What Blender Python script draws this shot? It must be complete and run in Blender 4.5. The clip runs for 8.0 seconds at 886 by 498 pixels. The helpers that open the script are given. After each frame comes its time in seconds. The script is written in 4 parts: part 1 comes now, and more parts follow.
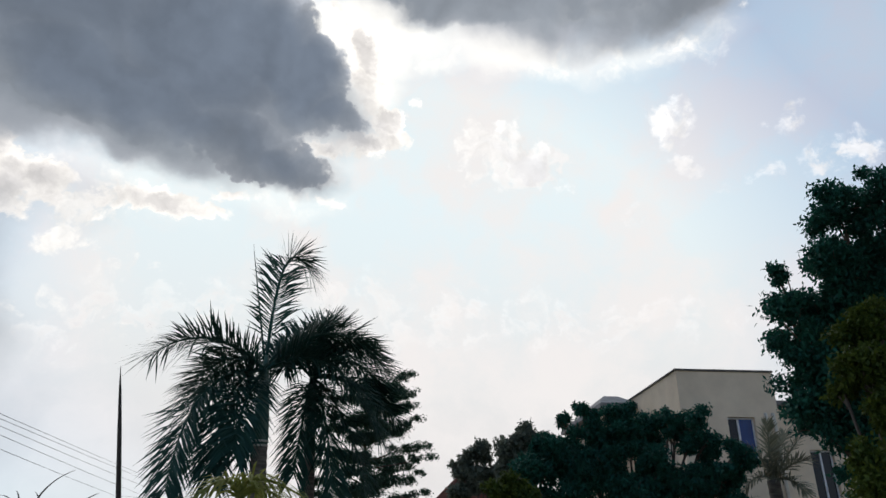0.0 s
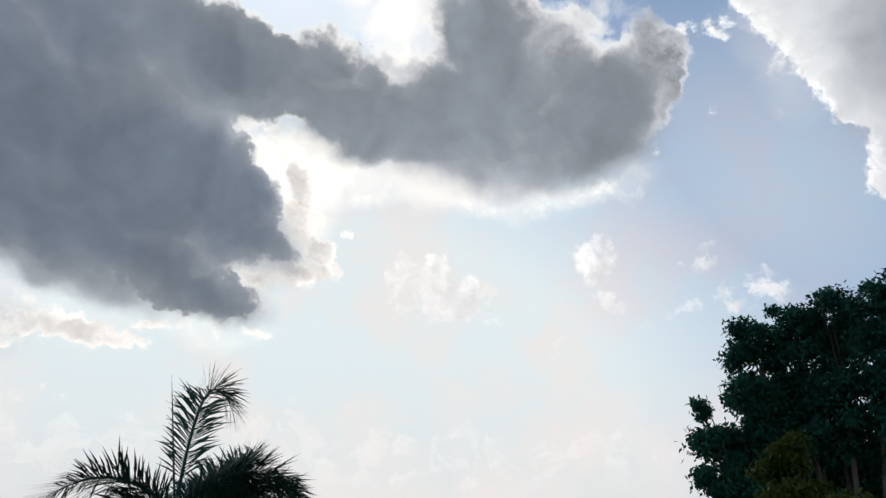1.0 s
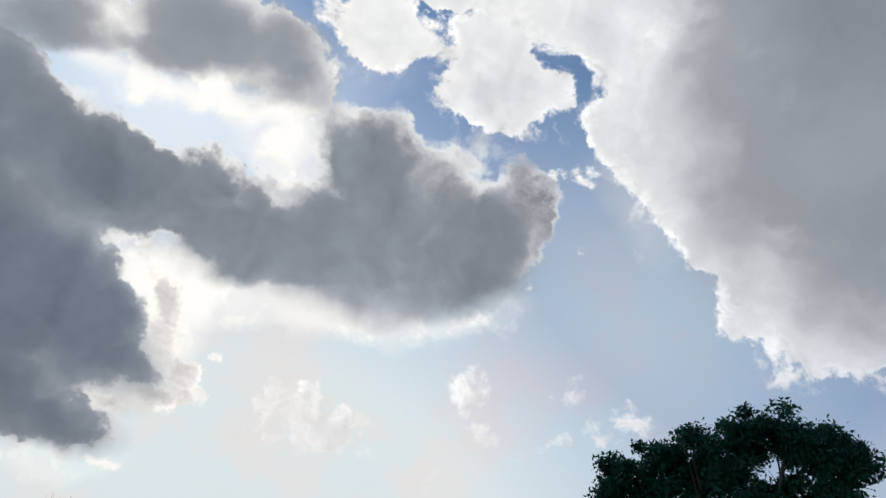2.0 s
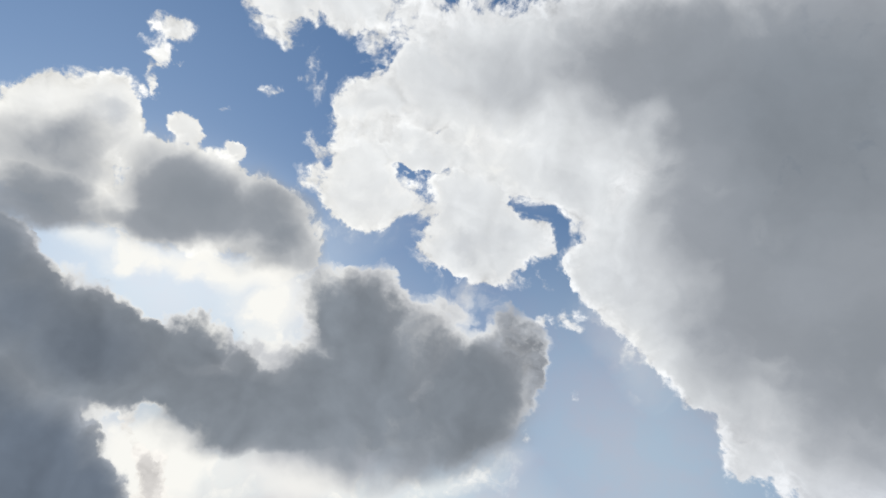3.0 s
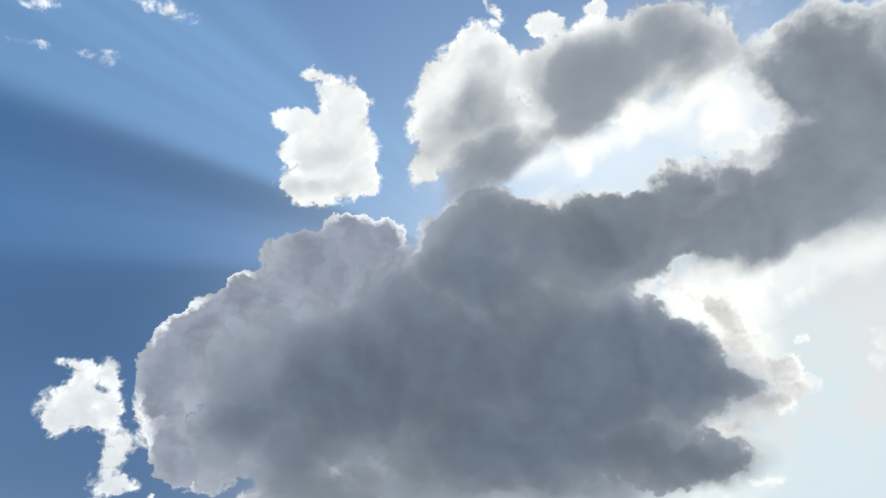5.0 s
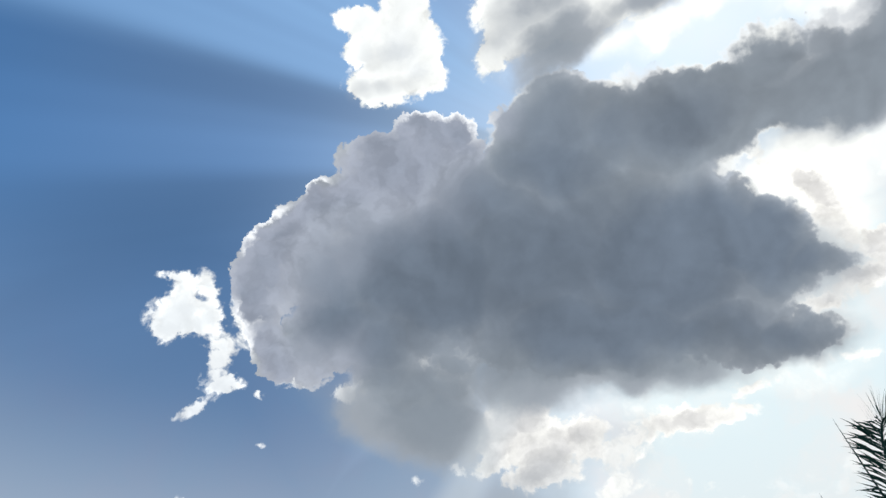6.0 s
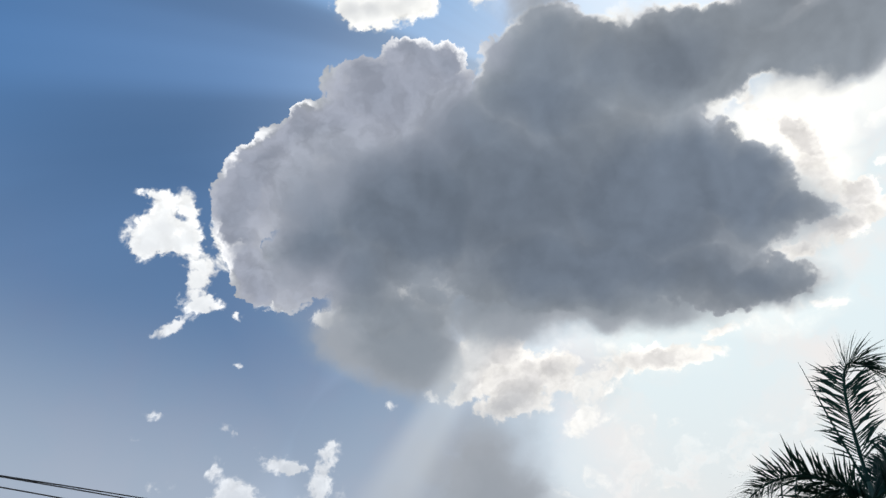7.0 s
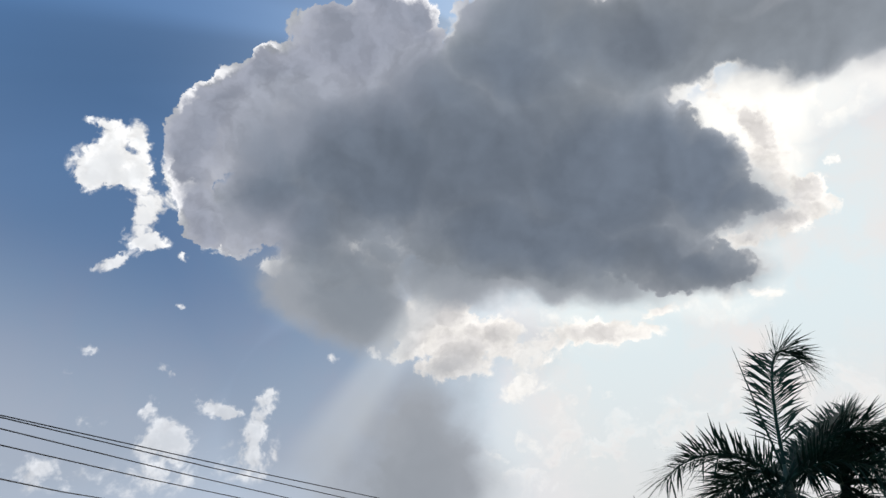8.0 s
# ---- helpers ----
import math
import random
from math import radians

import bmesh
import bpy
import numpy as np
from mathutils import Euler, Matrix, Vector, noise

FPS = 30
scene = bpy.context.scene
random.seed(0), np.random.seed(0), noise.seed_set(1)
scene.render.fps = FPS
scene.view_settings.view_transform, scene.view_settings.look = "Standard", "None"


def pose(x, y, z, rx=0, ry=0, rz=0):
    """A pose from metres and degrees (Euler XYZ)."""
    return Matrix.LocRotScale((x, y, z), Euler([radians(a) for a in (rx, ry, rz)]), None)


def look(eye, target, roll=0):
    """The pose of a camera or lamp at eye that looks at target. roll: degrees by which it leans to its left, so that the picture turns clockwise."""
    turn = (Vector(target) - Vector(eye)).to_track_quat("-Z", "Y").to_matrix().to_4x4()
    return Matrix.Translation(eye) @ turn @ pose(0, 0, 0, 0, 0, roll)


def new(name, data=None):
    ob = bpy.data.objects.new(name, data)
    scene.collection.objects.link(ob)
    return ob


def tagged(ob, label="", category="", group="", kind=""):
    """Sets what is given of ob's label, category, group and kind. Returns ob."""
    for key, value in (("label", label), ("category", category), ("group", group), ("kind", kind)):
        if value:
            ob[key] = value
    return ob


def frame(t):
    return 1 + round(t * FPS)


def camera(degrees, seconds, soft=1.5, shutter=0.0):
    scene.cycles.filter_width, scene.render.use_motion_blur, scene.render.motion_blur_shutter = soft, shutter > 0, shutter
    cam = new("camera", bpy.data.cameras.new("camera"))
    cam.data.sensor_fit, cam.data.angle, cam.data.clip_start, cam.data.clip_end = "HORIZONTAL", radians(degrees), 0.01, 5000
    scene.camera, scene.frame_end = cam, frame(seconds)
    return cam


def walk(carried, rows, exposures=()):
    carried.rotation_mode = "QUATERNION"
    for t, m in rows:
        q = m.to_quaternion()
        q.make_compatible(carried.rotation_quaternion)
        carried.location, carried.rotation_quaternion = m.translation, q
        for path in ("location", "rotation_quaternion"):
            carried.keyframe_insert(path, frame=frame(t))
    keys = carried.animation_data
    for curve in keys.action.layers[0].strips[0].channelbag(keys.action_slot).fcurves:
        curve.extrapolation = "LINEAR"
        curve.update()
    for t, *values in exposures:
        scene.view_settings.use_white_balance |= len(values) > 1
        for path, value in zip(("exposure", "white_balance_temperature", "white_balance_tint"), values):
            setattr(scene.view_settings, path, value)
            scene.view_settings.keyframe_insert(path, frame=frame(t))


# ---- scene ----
cam = camera(62.92, 8.0)
walk(cam, [
    (0, pose(0.000, 0.000, 1.60, 114.00, -0.00, 0.00)),
    (0.5, pose(0.000, 0.000, 1.60, 119.26, 0.84, -1.79)),
    (1, pose(0.000, 0.000, 1.60, 124.32, 1.91, -5.28)),
    (1.5, pose(0.000, 0.000, 1.60, 128.92, 3.48, -10.03)),
    (1.7, pose(-0.012, 0.000, 1.60, 130.67, 4.42, -12.25)),
    (2.8, pose(-0.093, 0.000, 1.60, 143.56, 8.57, -15.39)),
    (3, pose(-0.118, 0.000, 1.60, 146.04, 8.91, -12.36)),
    (3.5, pose(-0.198, 0.000, 1.60, 149.89, 7.25, -0.68)),
    (4, pose(-0.285, 0.000, 1.60, 148.46, 4.49, 14.74)),
    (4.5, pose(-0.372, 0.000, 1.60, 143.93, 3.06, 27.87)),
    (5, pose(-0.440, 0.000, 1.60, 139.01, 2.63, 37.66)),
    (5.2, pose(-0.465, 0.000, 1.60, 137.34, 2.31, 40.13)),
    (6.3, pose(-0.539, 0.000, 1.60, 128.89, 1.05, 45.05)),
    (6.5, pose(-0.546, 0.000, 1.60, 127.65, 0.77, 44.43)),
    (7, pose(-0.558, 0.000, 1.60, 125.47, -0.06, 41.85)),
    (7.5, pose(-0.570, 0.000, 1.60, 123.87, -1.14, 38.83)),
    (8, pose(-0.577, 0.000, 1.60, 122.44, -2.22, 35.96)),
], exposures=[(0, 0.3, 6500, 10), (0.5, 0.27, 6500, 10), (1.0, 0.21, 6500, 10), (1.5, 0.16, 6500, 10), (3.0, 0.04, 6450, 9), (4.0, 0.06, 6300, 8), (5.0, 0.15, 6250, 7), (6.5, 0.34, 6400, 8), (7.0, 0.27, 6450, 9), (8.0, 0.2, 6500, 10)])

# ---- sky and light ----
SUN = Vector((-0.2856, 0.6473, 0.7067)).normalized()
sun_el = math.asin(SUN.z)
sun_az = math.atan2(SUN.x, SUN.y)

world = bpy.data.worlds.new("sky")
scene.world = world
world.use_nodes = True
wt = world.node_tree
wt.nodes.clear()


def socket(tree, value, sock):
    if isinstance(value, bpy.types.NodeSocket):
        tree.links.new(value, sock)
    elif value is not None:
        sock.default_value = value


def math_node(tree, op, a, b=None, c=None, clamp=False):
    n = tree.nodes.new("ShaderNodeMath")
    n.operation, n.use_clamp = op, clamp
    for value, sock in zip((a, b, c), n.inputs):
        socket(tree, value, sock)
    return n.outputs[0]


def vec_node(tree, op, a, b=None, scale=None):
    n = tree.nodes.new("ShaderNodeVectorMath")
    n.operation = op
    socket(tree, a, n.inputs[0])
    socket(tree, b, n.inputs[1])
    if scale is not None:
        socket(tree, scale, n.inputs["Scale"])
    return n.outputs["Value"] if op in ("DOT_PRODUCT", "LENGTH") else n.outputs["Vector"]


def ramp_to(tree, value, a, b, lo=0.0, hi=1.0, smooth=True):
    n = tree.nodes.new("ShaderNodeMapRange")
    n.interpolation_type = "SMOOTHSTEP" if smooth else "LINEAR"
    for v, sock in zip((value, a, b, lo, hi), n.inputs):
        socket(tree, v, sock)
    return n.outputs[0]


def mix_node(tree, factor, a, b, blend="MIX"):
    n = tree.nodes.new("ShaderNodeMix")
    n.data_type, n.blend_type = "RGBA", blend
    socket(tree, factor, n.inputs[0])
    for v, sock in ((a, n.inputs[6]), (b, n.inputs[7])):
        socket(tree, (*v, 1) if isinstance(v, tuple) else v, sock)
    return n.outputs[2]


def noise_node(tree, vector, scale, detail=4.0, rough=0.55, distortion=0.0, dims="3D"):
    n = tree.nodes.new("ShaderNodeTexNoise")
    n.noise_dimensions = dims
    if dims == "1D":
        socket(tree, vector, n.inputs["W"])
    else:
        socket(tree, vector, n.inputs["Vector"])
    for key, v in (("Scale", scale), ("Detail", detail), ("Roughness", rough), ("Distortion", distortion)):
        n.inputs[key].default_value = v
    return n


# The sky's directions, laid out on a plane round a point high in front of the camera.
way = wt.nodes.new("ShaderNodeTexCoord").outputs["Generated"]
C_AXIS, X_AXIS, Y_AXIS = (-0.18301, 0.68301, 0.70711), (0.96593, 0.25882, 0.0), (0.18301, -0.68301, 0.70711)
fore = math_node(wt, "MAXIMUM", math_node(wt, "ADD", vec_node(wt, "DOT_PRODUCT", way, C_AXIS), 1.0), 0.05)
comb = wt.nodes.new("ShaderNodeCombineXYZ")
socket(wt, math_node(wt, "DIVIDE", vec_node(wt, "DOT_PRODUCT", way, tuple(2 * v for v in X_AXIS)), fore), comb.inputs[0])
socket(wt, math_node(wt, "DIVIDE", vec_node(wt, "DOT_PRODUCT", way, tuple(2 * v for v in Y_AXIS)), fore), comb.inputs[1])
flat = comb.outputs[0]
sep_way = wt.nodes.new("ShaderNodeSeparateXYZ")
socket(wt, way, sep_way.inputs[0])
height = sep_way.outputs[2]

# Billows: the plane is bent by turbulence at three scales before the clouds are laid out on it.
big = noise_node(wt, flat, 7.0, 2.0, 0.5)
mid = noise_node(wt, flat, 22.0, 3.0, 0.6)
fine = noise_node(wt, flat, 75.0, 4.0, 0.62)
bend = vec_node(wt, "SCALE", vec_node(wt, "SUBTRACT", big.outputs["Color"], (0.5, 0.5, 0.5)), scale=0.085)
bend2 = vec_node(wt, "SCALE", vec_node(wt, "SUBTRACT", mid.outputs["Color"], (0.5, 0.5, 0.5)), scale=0.05)
bend3 = vec_node(wt, "SCALE", vec_node(wt, "SUBTRACT", fine.outputs["Color"], (0.5, 0.5, 0.5)), scale=0.018)
bent = vec_node(wt, "ADD", vec_node(wt, "ADD", flat, bend), vec_node(wt, "ADD", bend2, bend3))
sep_bent = wt.nodes.new("ShaderNodeSeparateXYZ")
socket(wt, bent, sep_bent.inputs[0])
sep_soft = wt.nodes.new("ShaderNodeSeparateXYZ")
socket(wt, vec_node(wt, "ADD", flat, vec_node(wt, "ADD", bend, vec_node(wt, "SCALE", bend2, scale=0.6))), sep_soft.inputs[0])
sep_lacy = wt.nodes.new("ShaderNodeSeparateXYZ")
socket(wt, vec_node(wt, "ADD", flat, vec_node(wt, "ADD", vec_node(wt, "SCALE", bend2, scale=0.3), vec_node(wt, "SCALE", bend3, scale=1.25))), sep_lacy.inputs[0])
BILLOWY, SMOOTH, LACY = sep_bent.outputs, sep_soft.outputs, sep_lacy.outputs


def puffs(total, bent_by, rows):
    """Adds puffs of cloud to the thickness: place on the plane, half length, half width, turn, thickness."""
    for i, (x, y, rx, ry, turn, depth) in enumerate(rows):
        if i % 6 == 0:
            at = wt.nodes.new("ShaderNodeCombineXYZ")
            for value, sock in zip((bent_by[0], bent_by[1], total), at.inputs):
                socket(wt, value, sock)
        m = wt.nodes.new("ShaderNodeMapping")
        m.vector_type = "TEXTURE"
        socket(wt, at.outputs[0], m.inputs[0])
        m.inputs["Location"].default_value = (x, y, 0)
        m.inputs["Rotation"].default_value = (0, 0, radians(turn))
        m.inputs["Scale"].default_value = (rx, ry, 1e6)
        r2 = vec_node(wt, "DOT_PRODUCT", m.outputs[0], m.outputs[0])
        one = math_node(wt, "MAXIMUM", math_node(wt, "MULTIPLY_ADD", r2, -depth, depth), 0.0)
        total = one if total is None else math_node(wt, "ADD", total, one)
    return total


thick = thin = soft = glow = fringe = None
GREAT = [  # the great dark cloud
    (-0.258, -0.072, 0.257, 0.175, -21, 1.5),
    (-0.466, -0.009, 0.155, 0.131, -21, 1.35),
    (-0.583, -0.016, 0.078, 0.074, -22, 0.6),
    (-0.316, 0.061, 0.087, 0.063, -12, 0.5),
    (-0.166, 0.082, 0.105, 0.083, -23, 1.2),
    (-0.026, 0.041, 0.096, 0.068, -13, 1.1),
    (-0.054, -0.139, 0.145, 0.124, -20, 1.1),
    (0.033, -0.163, 0.071, 0.055, -36, 0.8),
    (0.034, -0.268, 0.063, 0.029, -13, 0.7),
    (-0.477, -0.154, 0.107, 0.062, -40, 0.6),
    (-0.208, -0.206, 0.143, 0.060, -18, 0.9),
    (-0.563, -0.078, 0.116, 0.066, -36, 0.7),
    (-0.004, -0.100, 0.089, 0.065, -47, 0.9),
    (0.083, -0.192, 0.046, 0.023, -10, 0.7),
    (0.064, -0.122, 0.040, 0.026, -53, 0.5),
    (-0.035, -0.250, 0.100, 0.047, -17, 0.8),
]
great = puffs(None, SMOOTH, GREAT)
thick = puffs(None, BILLOWY, GREAT)
BESIDE = [  # dark cloud beside it
    (0.389, 0.099, 0.171, 0.123, -4, 1.2),
    (0.300, 0.190, 0.080, 0.065, -4, 0.45),
    (0.503, 0.106, 0.075, 0.092, -4, 0.6),
    (0.147, 0.003, 0.114, 0.049, -3, 0.9),
    (-0.003, 0.045, 0.115, 0.061, -3, 1.0),
    (0.091, 0.078, 0.066, 0.043, 7, 0.8),
    (0.270, 0.023, 0.134, 0.045, -3, 0.8),
    (-0.176, 0.098, 0.103, 0.066, -2, 1.0),
    (0.437, 0.222, 0.080, 0.036, -5, 0.4),
    (0.270, 0.179, 0.103, 0.072, 7, 0.8),
    (0.054, 0.024, 0.108, 0.058, 6, 0.8),
    (-0.074, 0.031, 0.148, 0.101, 7, 1.2),
    (0.147, -0.003, 0.126, 0.048, 1, 0.9),
    (0.022, -0.001, 0.092, 0.049, 6, 0.9),
]
ARM = [  # the arm between the two dark clouds
    (0.248, 0.051, 0.107, 0.057, -11, 0.8),
    (0.313, 0.092, 0.103, 0.071, -23, 0.8),
    (0.161, 0.038, 0.077, 0.042, -20, 0.6),
    (0.258, -0.020, 0.112, 0.046, -10, 0.7),
    (0.263, 0.158, 0.060, 0.040, -23, 0.5),
    (0.093, 0.080, 0.065, 0.036, 7, 0.7),
    (0.018, 0.067, 0.054, 0.030, 7, 0.6),
    (0.160, 0.065, 0.038, 0.034, 7, 0.4),
]
beside = puffs(puffs(None, SMOOTH, BESIDE), SMOOTH, ARM)
thick = puffs(puffs(thick, BILLOWY, BESIDE), BILLOWY, ARM)
thick = puffs(thick, BILLOWY, [  # its ragged foot
    (-0.007, -0.042, 0.062, 0.044, -49, 0.7),
    (0.539, 0.143, 0.064, 0.088, 16, 0.7),
])
thin = puffs(thin, BILLOWY, [  # high cloud bank
    (0.082, 0.592, 0.134, 0.083, 12, 0.8),
    (0.015, 0.561, 0.085, 0.046, -7, 0.6),
    (0.071, 0.519, 0.051, 0.051, 12, 0.7),
    (0.172, 0.595, 0.112, 0.072, 11, 0.7),
    (-0.025, 0.587, 0.061, 0.046, 14, 0.6),
    (0.286, 0.472, 0.095, 0.090, 9, 0.7),
    (0.228, 0.443, 0.051, 0.053, 9, 0.55),
    (0.355, 0.561, 0.156, 0.115, 8, 0.7),
    (0.486, 0.528, 0.189, 0.131, 7, 0.7),
    (0.328, 0.416, 0.074, 0.031, 8, 0.5),
    (0.408, 0.440, 0.091, 0.037, 7, 0.6),
    (0.532, 0.437, 0.098, 0.041, -9, 0.6),
    (0.252, 0.372, 0.051, 0.033, 9, 0.6),
    (0.275, 0.330, 0.073, 0.041, 8, 0.7),
    (0.241, 0.309, 0.045, 0.023, 8, 0.5),
    (0.182, 0.394, 0.065, 0.019, -0, 0.4),
])
thin = puffs(thin, BILLOWY, [  # high cloud bank, on
    (0.422, 0.337, 0.078, 0.070, 7, 0.8),
    (0.471, 0.301, 0.069, 0.039, 7, 0.6),
    (0.400, 0.281, 0.047, 0.031, 7, 0.6),
    (0.505, 0.326, 0.049, 0.029, 6, 0.5),
    (0.322, 0.399, 0.037, 0.018, 8, 0.5),
    (0.674, 0.364, 0.095, 0.083, 5, 0.8),
    (0.633, 0.306, 0.056, 0.036, 5, 0.6),
    (0.697, 0.267, 0.070, 0.058, -25, 0.7),
    (0.765, 0.225, 0.072, 0.057, -25, 0.7),
    (0.822, 0.190, 0.066, 0.041, -15, 0.6),
    (0.749, 0.362, 0.155, 0.140, 5, 0.7),
    (0.634, 0.510, 0.201, 0.153, 5, 0.8),
])
thin = puffs(thin, BILLOWY, [  # high cloud bank, farther
    (0.829, 0.247, 0.126, 0.101, -19, 0.7),
    (0.942, 0.147, 0.130, 0.093, 16, 0.7),
    (0.881, 0.087, 0.057, 0.049, 16, 0.6),
    (0.959, 0.413, 0.308, 0.333, 16, 0.9),
    (1.056, 0.111, 0.134, 0.079, 16, 0.7),
    (0.765, 0.328, 0.128, 0.094, -13, 0.6),
    (0.770, 0.177, 0.059, 0.033, -24, 0.5),
    (0.491, 0.616, 0.274, 0.133, 20, 0.7),
    (0.767, 0.710, 0.331, 0.182, 17, 0.8),
    (1.095, 0.227, 0.135, 0.159, 16, 0.7),
    (0.982, 0.048, 0.102, 0.047, 16, 0.5),
])
thin = puffs(thin, BILLOWY, [  # bridges of the bank
    (0.431, 0.334, 0.106, 0.086, 7, 0.6),
    (0.402, 0.397, 0.087, 0.045, 7, 0.6),
    (0.626, 0.343, 0.084, 0.072, 5, 0.6),
    (0.268, 0.346, 0.088, 0.065, 8, 0.6),
    (-0.094, 0.283, 0.055, 0.055, 11, 0.8),
    (0.535, 0.413, 0.106, 0.041, -9, 0.6),
    (0.208, 0.337, 0.049, 0.032, 9, 0.4),
])
thin = puffs(thin, LACY, [  # grey cumulus above the gap
    (-0.130, 0.321, 0.076, 0.048, 27, 0.99),
    (-0.082, 0.342, 0.038, 0.041, 12, 0.77),
    (-0.174, 0.274, 0.054, 0.052, 42, 0.88),
    (-0.142, 0.235, 0.090, 0.046, 11, 0.99),
    (-0.212, 0.214, 0.045, 0.025, 26, 0.77),
    (-0.064, 0.316, 0.027, 0.049, 12, 0.66),
    (0.012, 0.268, 0.081, 0.058, 10, 0.99),
    (0.072, 0.282, 0.087, 0.041, 10, 0.88),
    (-0.031, 0.293, 0.036, 0.028, 11, 0.66),
    (0.052, 0.310, 0.042, 0.020, 10, 0.55),
    (0.112, 0.253, 0.083, 0.058, 9, 0.88),
    (0.037, 0.213, 0.105, 0.050, 9, 0.99),
    (0.150, 0.263, 0.052, 0.052, 9, 0.77),
    (0.185, 0.220, 0.049, 0.052, 8, 0.77),
    (-0.074, 0.214, 0.061, 0.047, 10, 0.88),
])
soft = puffs(soft, SMOOTH, [  # hearts of the white clouds
    (-0.150, 0.241, 0.106, 0.064, 23, 0.85),
    (-0.105, 0.281, 0.047, 0.069, 11, 0.22),
    (-0.119, 0.187, 0.092, 0.043, 10, 0.9),
    (0.016, 0.249, 0.091, 0.080, 10, 0.75),
    (0.095, 0.262, 0.125, 0.070, 9, 0.8),
    (-0.004, 0.191, 0.071, 0.037, 9, 0.5),
    (0.160, 0.252, 0.079, 0.071, 8, 0.5),
])
soft = puffs(soft, SMOOTH, [  # grey joint under the cumulus
    (0.193, 0.217, 0.067, 0.055, 8, 0.5),
    (0.133, 0.196, 0.054, 0.028, 8, 0.3),
    (-0.143, 0.172, 0.084, 0.028, 10, 0.4),
])
soft = puffs(soft, SMOOTH, [  # grey folds of the white tuft
    (-0.343, 0.285, 0.044, 0.036, -19, 0.3),
    (-0.380, 0.239, 0.044, 0.022, -18, 0.32),
    (-0.324, 0.220, 0.048, 0.021, -19, 0.3),
    (-0.293, 0.318, 0.031, 0.024, -19, 0.2),
])
soft = puffs(soft, SMOOTH, [  # soft foot of the dark cloud
    (0.370, -0.000, 0.194, 0.077, 15, 0.95),
    (0.186, -0.012, 0.145, 0.053, 7, 0.8),
    (0.509, 0.075, 0.097, 0.093, 15, 0.75),
])
soft = puffs(soft, SMOOTH, [  # soft foot of the great cloud
    (-0.277, -0.216, 0.209, 0.070, -18, 0.95),
    (-0.098, -0.265, 0.148, 0.053, -7, 0.75),
    (-0.498, -0.215, 0.123, 0.070, -39, 0.6),
    (0.026, -0.274, 0.089, 0.035, -8, 0.75),
    (0.055, -0.189, 0.100, 0.069, -19, 0.75),
])
soft = puffs(soft, SMOOTH, [  # grey heart of the high bank
    (0.999, 0.443, 0.371, 0.396, 16, 0.8),
    (0.787, 0.663, 0.333, 0.167, 17, 0.4),
    (1.072, 0.238, 0.176, 0.152, 16, 0.4),
    (0.386, 0.542, 0.156, 0.078, 21, 0.3),
    (0.457, 0.374, 0.076, 0.059, 19, 0.14),
    (0.961, 0.687, 0.243, 0.203, 16, 0.4),
])
soft = puffs(soft, SMOOTH, [  # grey upper bank
    (0.488, 0.624, 0.282, 0.133, 20, 0.32),
    (0.689, 0.685, 0.250, 0.167, 18, 0.25),
])
soft = puffs(soft, SMOOTH, [  # dark far side of the bank
    (0.791, 0.618, 0.276, 0.253, 2, 0.5),
    (0.854, 0.377, 0.225, 0.285, 4, 0.3),
])
soft = puffs(soft, SMOOTH, [  # grey lumps under it
    (-0.271, -0.358, 0.104, 0.044, -9, 0.3),
    (-0.218, -0.330, 0.079, 0.033, -9, 0.22),
    (-0.523, -0.196, 0.156, 0.078, -41, 0.5),
    (-0.467, -0.251, 0.107, 0.053, -37, 0.5),
    (-0.392, -0.208, 0.180, 0.069, -27, 0.5),
])
soft = puffs(soft, SMOOTH, [  # rain veil under the great cloud
    (-0.441, -0.479, 0.161, 0.194, -10, 0.6),
    (-0.480, -0.574, 0.261, 0.182, -9, 0.5),
    (-0.370, -0.402, 0.089, 0.105, -10, 0.25),
])
glow = puffs(glow, SMOOTH, [  # glow in the gap
    (-0.072, 0.180, 0.045, 0.048, 9, 0.648),
    (-0.023, 0.154, 0.069, 0.031, -6, 0.806),
    (0.042, 0.160, 0.084, 0.029, 8, 0.864),
    (0.106, 0.171, 0.077, 0.036, 8, 0.702),
    (0.155, 0.153, 0.065, 0.065, 8, 0.756),
    (0.198, 0.123, 0.052, 0.082, 7, 0.864),
    (0.194, 0.050, 0.044, 0.059, 6, 0.756),
    (0.156, 0.200, 0.078, 0.053, 8, 0.324),
    (-0.208, 0.197, 0.046, 0.030, 11, 0.27),
    (0.280, 0.294, 0.109, 0.055, 8, 0.27),
])
glow = puffs(glow, SMOOTH, [  # glow under the dark clouds
    (0.200, -0.068, 0.176, 0.048, 4, 0.95),
    (0.379, -0.065, 0.178, 0.042, 14, 0.75),
    (0.105, -0.104, 0.069, 0.095, 13, 0.8),
    (0.519, -0.007, 0.094, 0.034, 25, 0.5),
    (0.094, -0.170, 0.079, 0.109, -20, 0.6),
    (-0.005, -0.304, 0.137, 0.042, -5, 0.6),
    (-0.345, -0.267, 0.142, 0.059, -18, 0.6),
    (-0.157, -0.325, 0.115, 0.039, -16, 0.5),
    (0.096, -0.067, 0.092, 0.040, 0, 0.9),
    (0.405, 0.460, 0.175, 0.083, -23, 0.45),
    (0.692, 0.210, 0.128, 0.060, -43, 0.45),
])
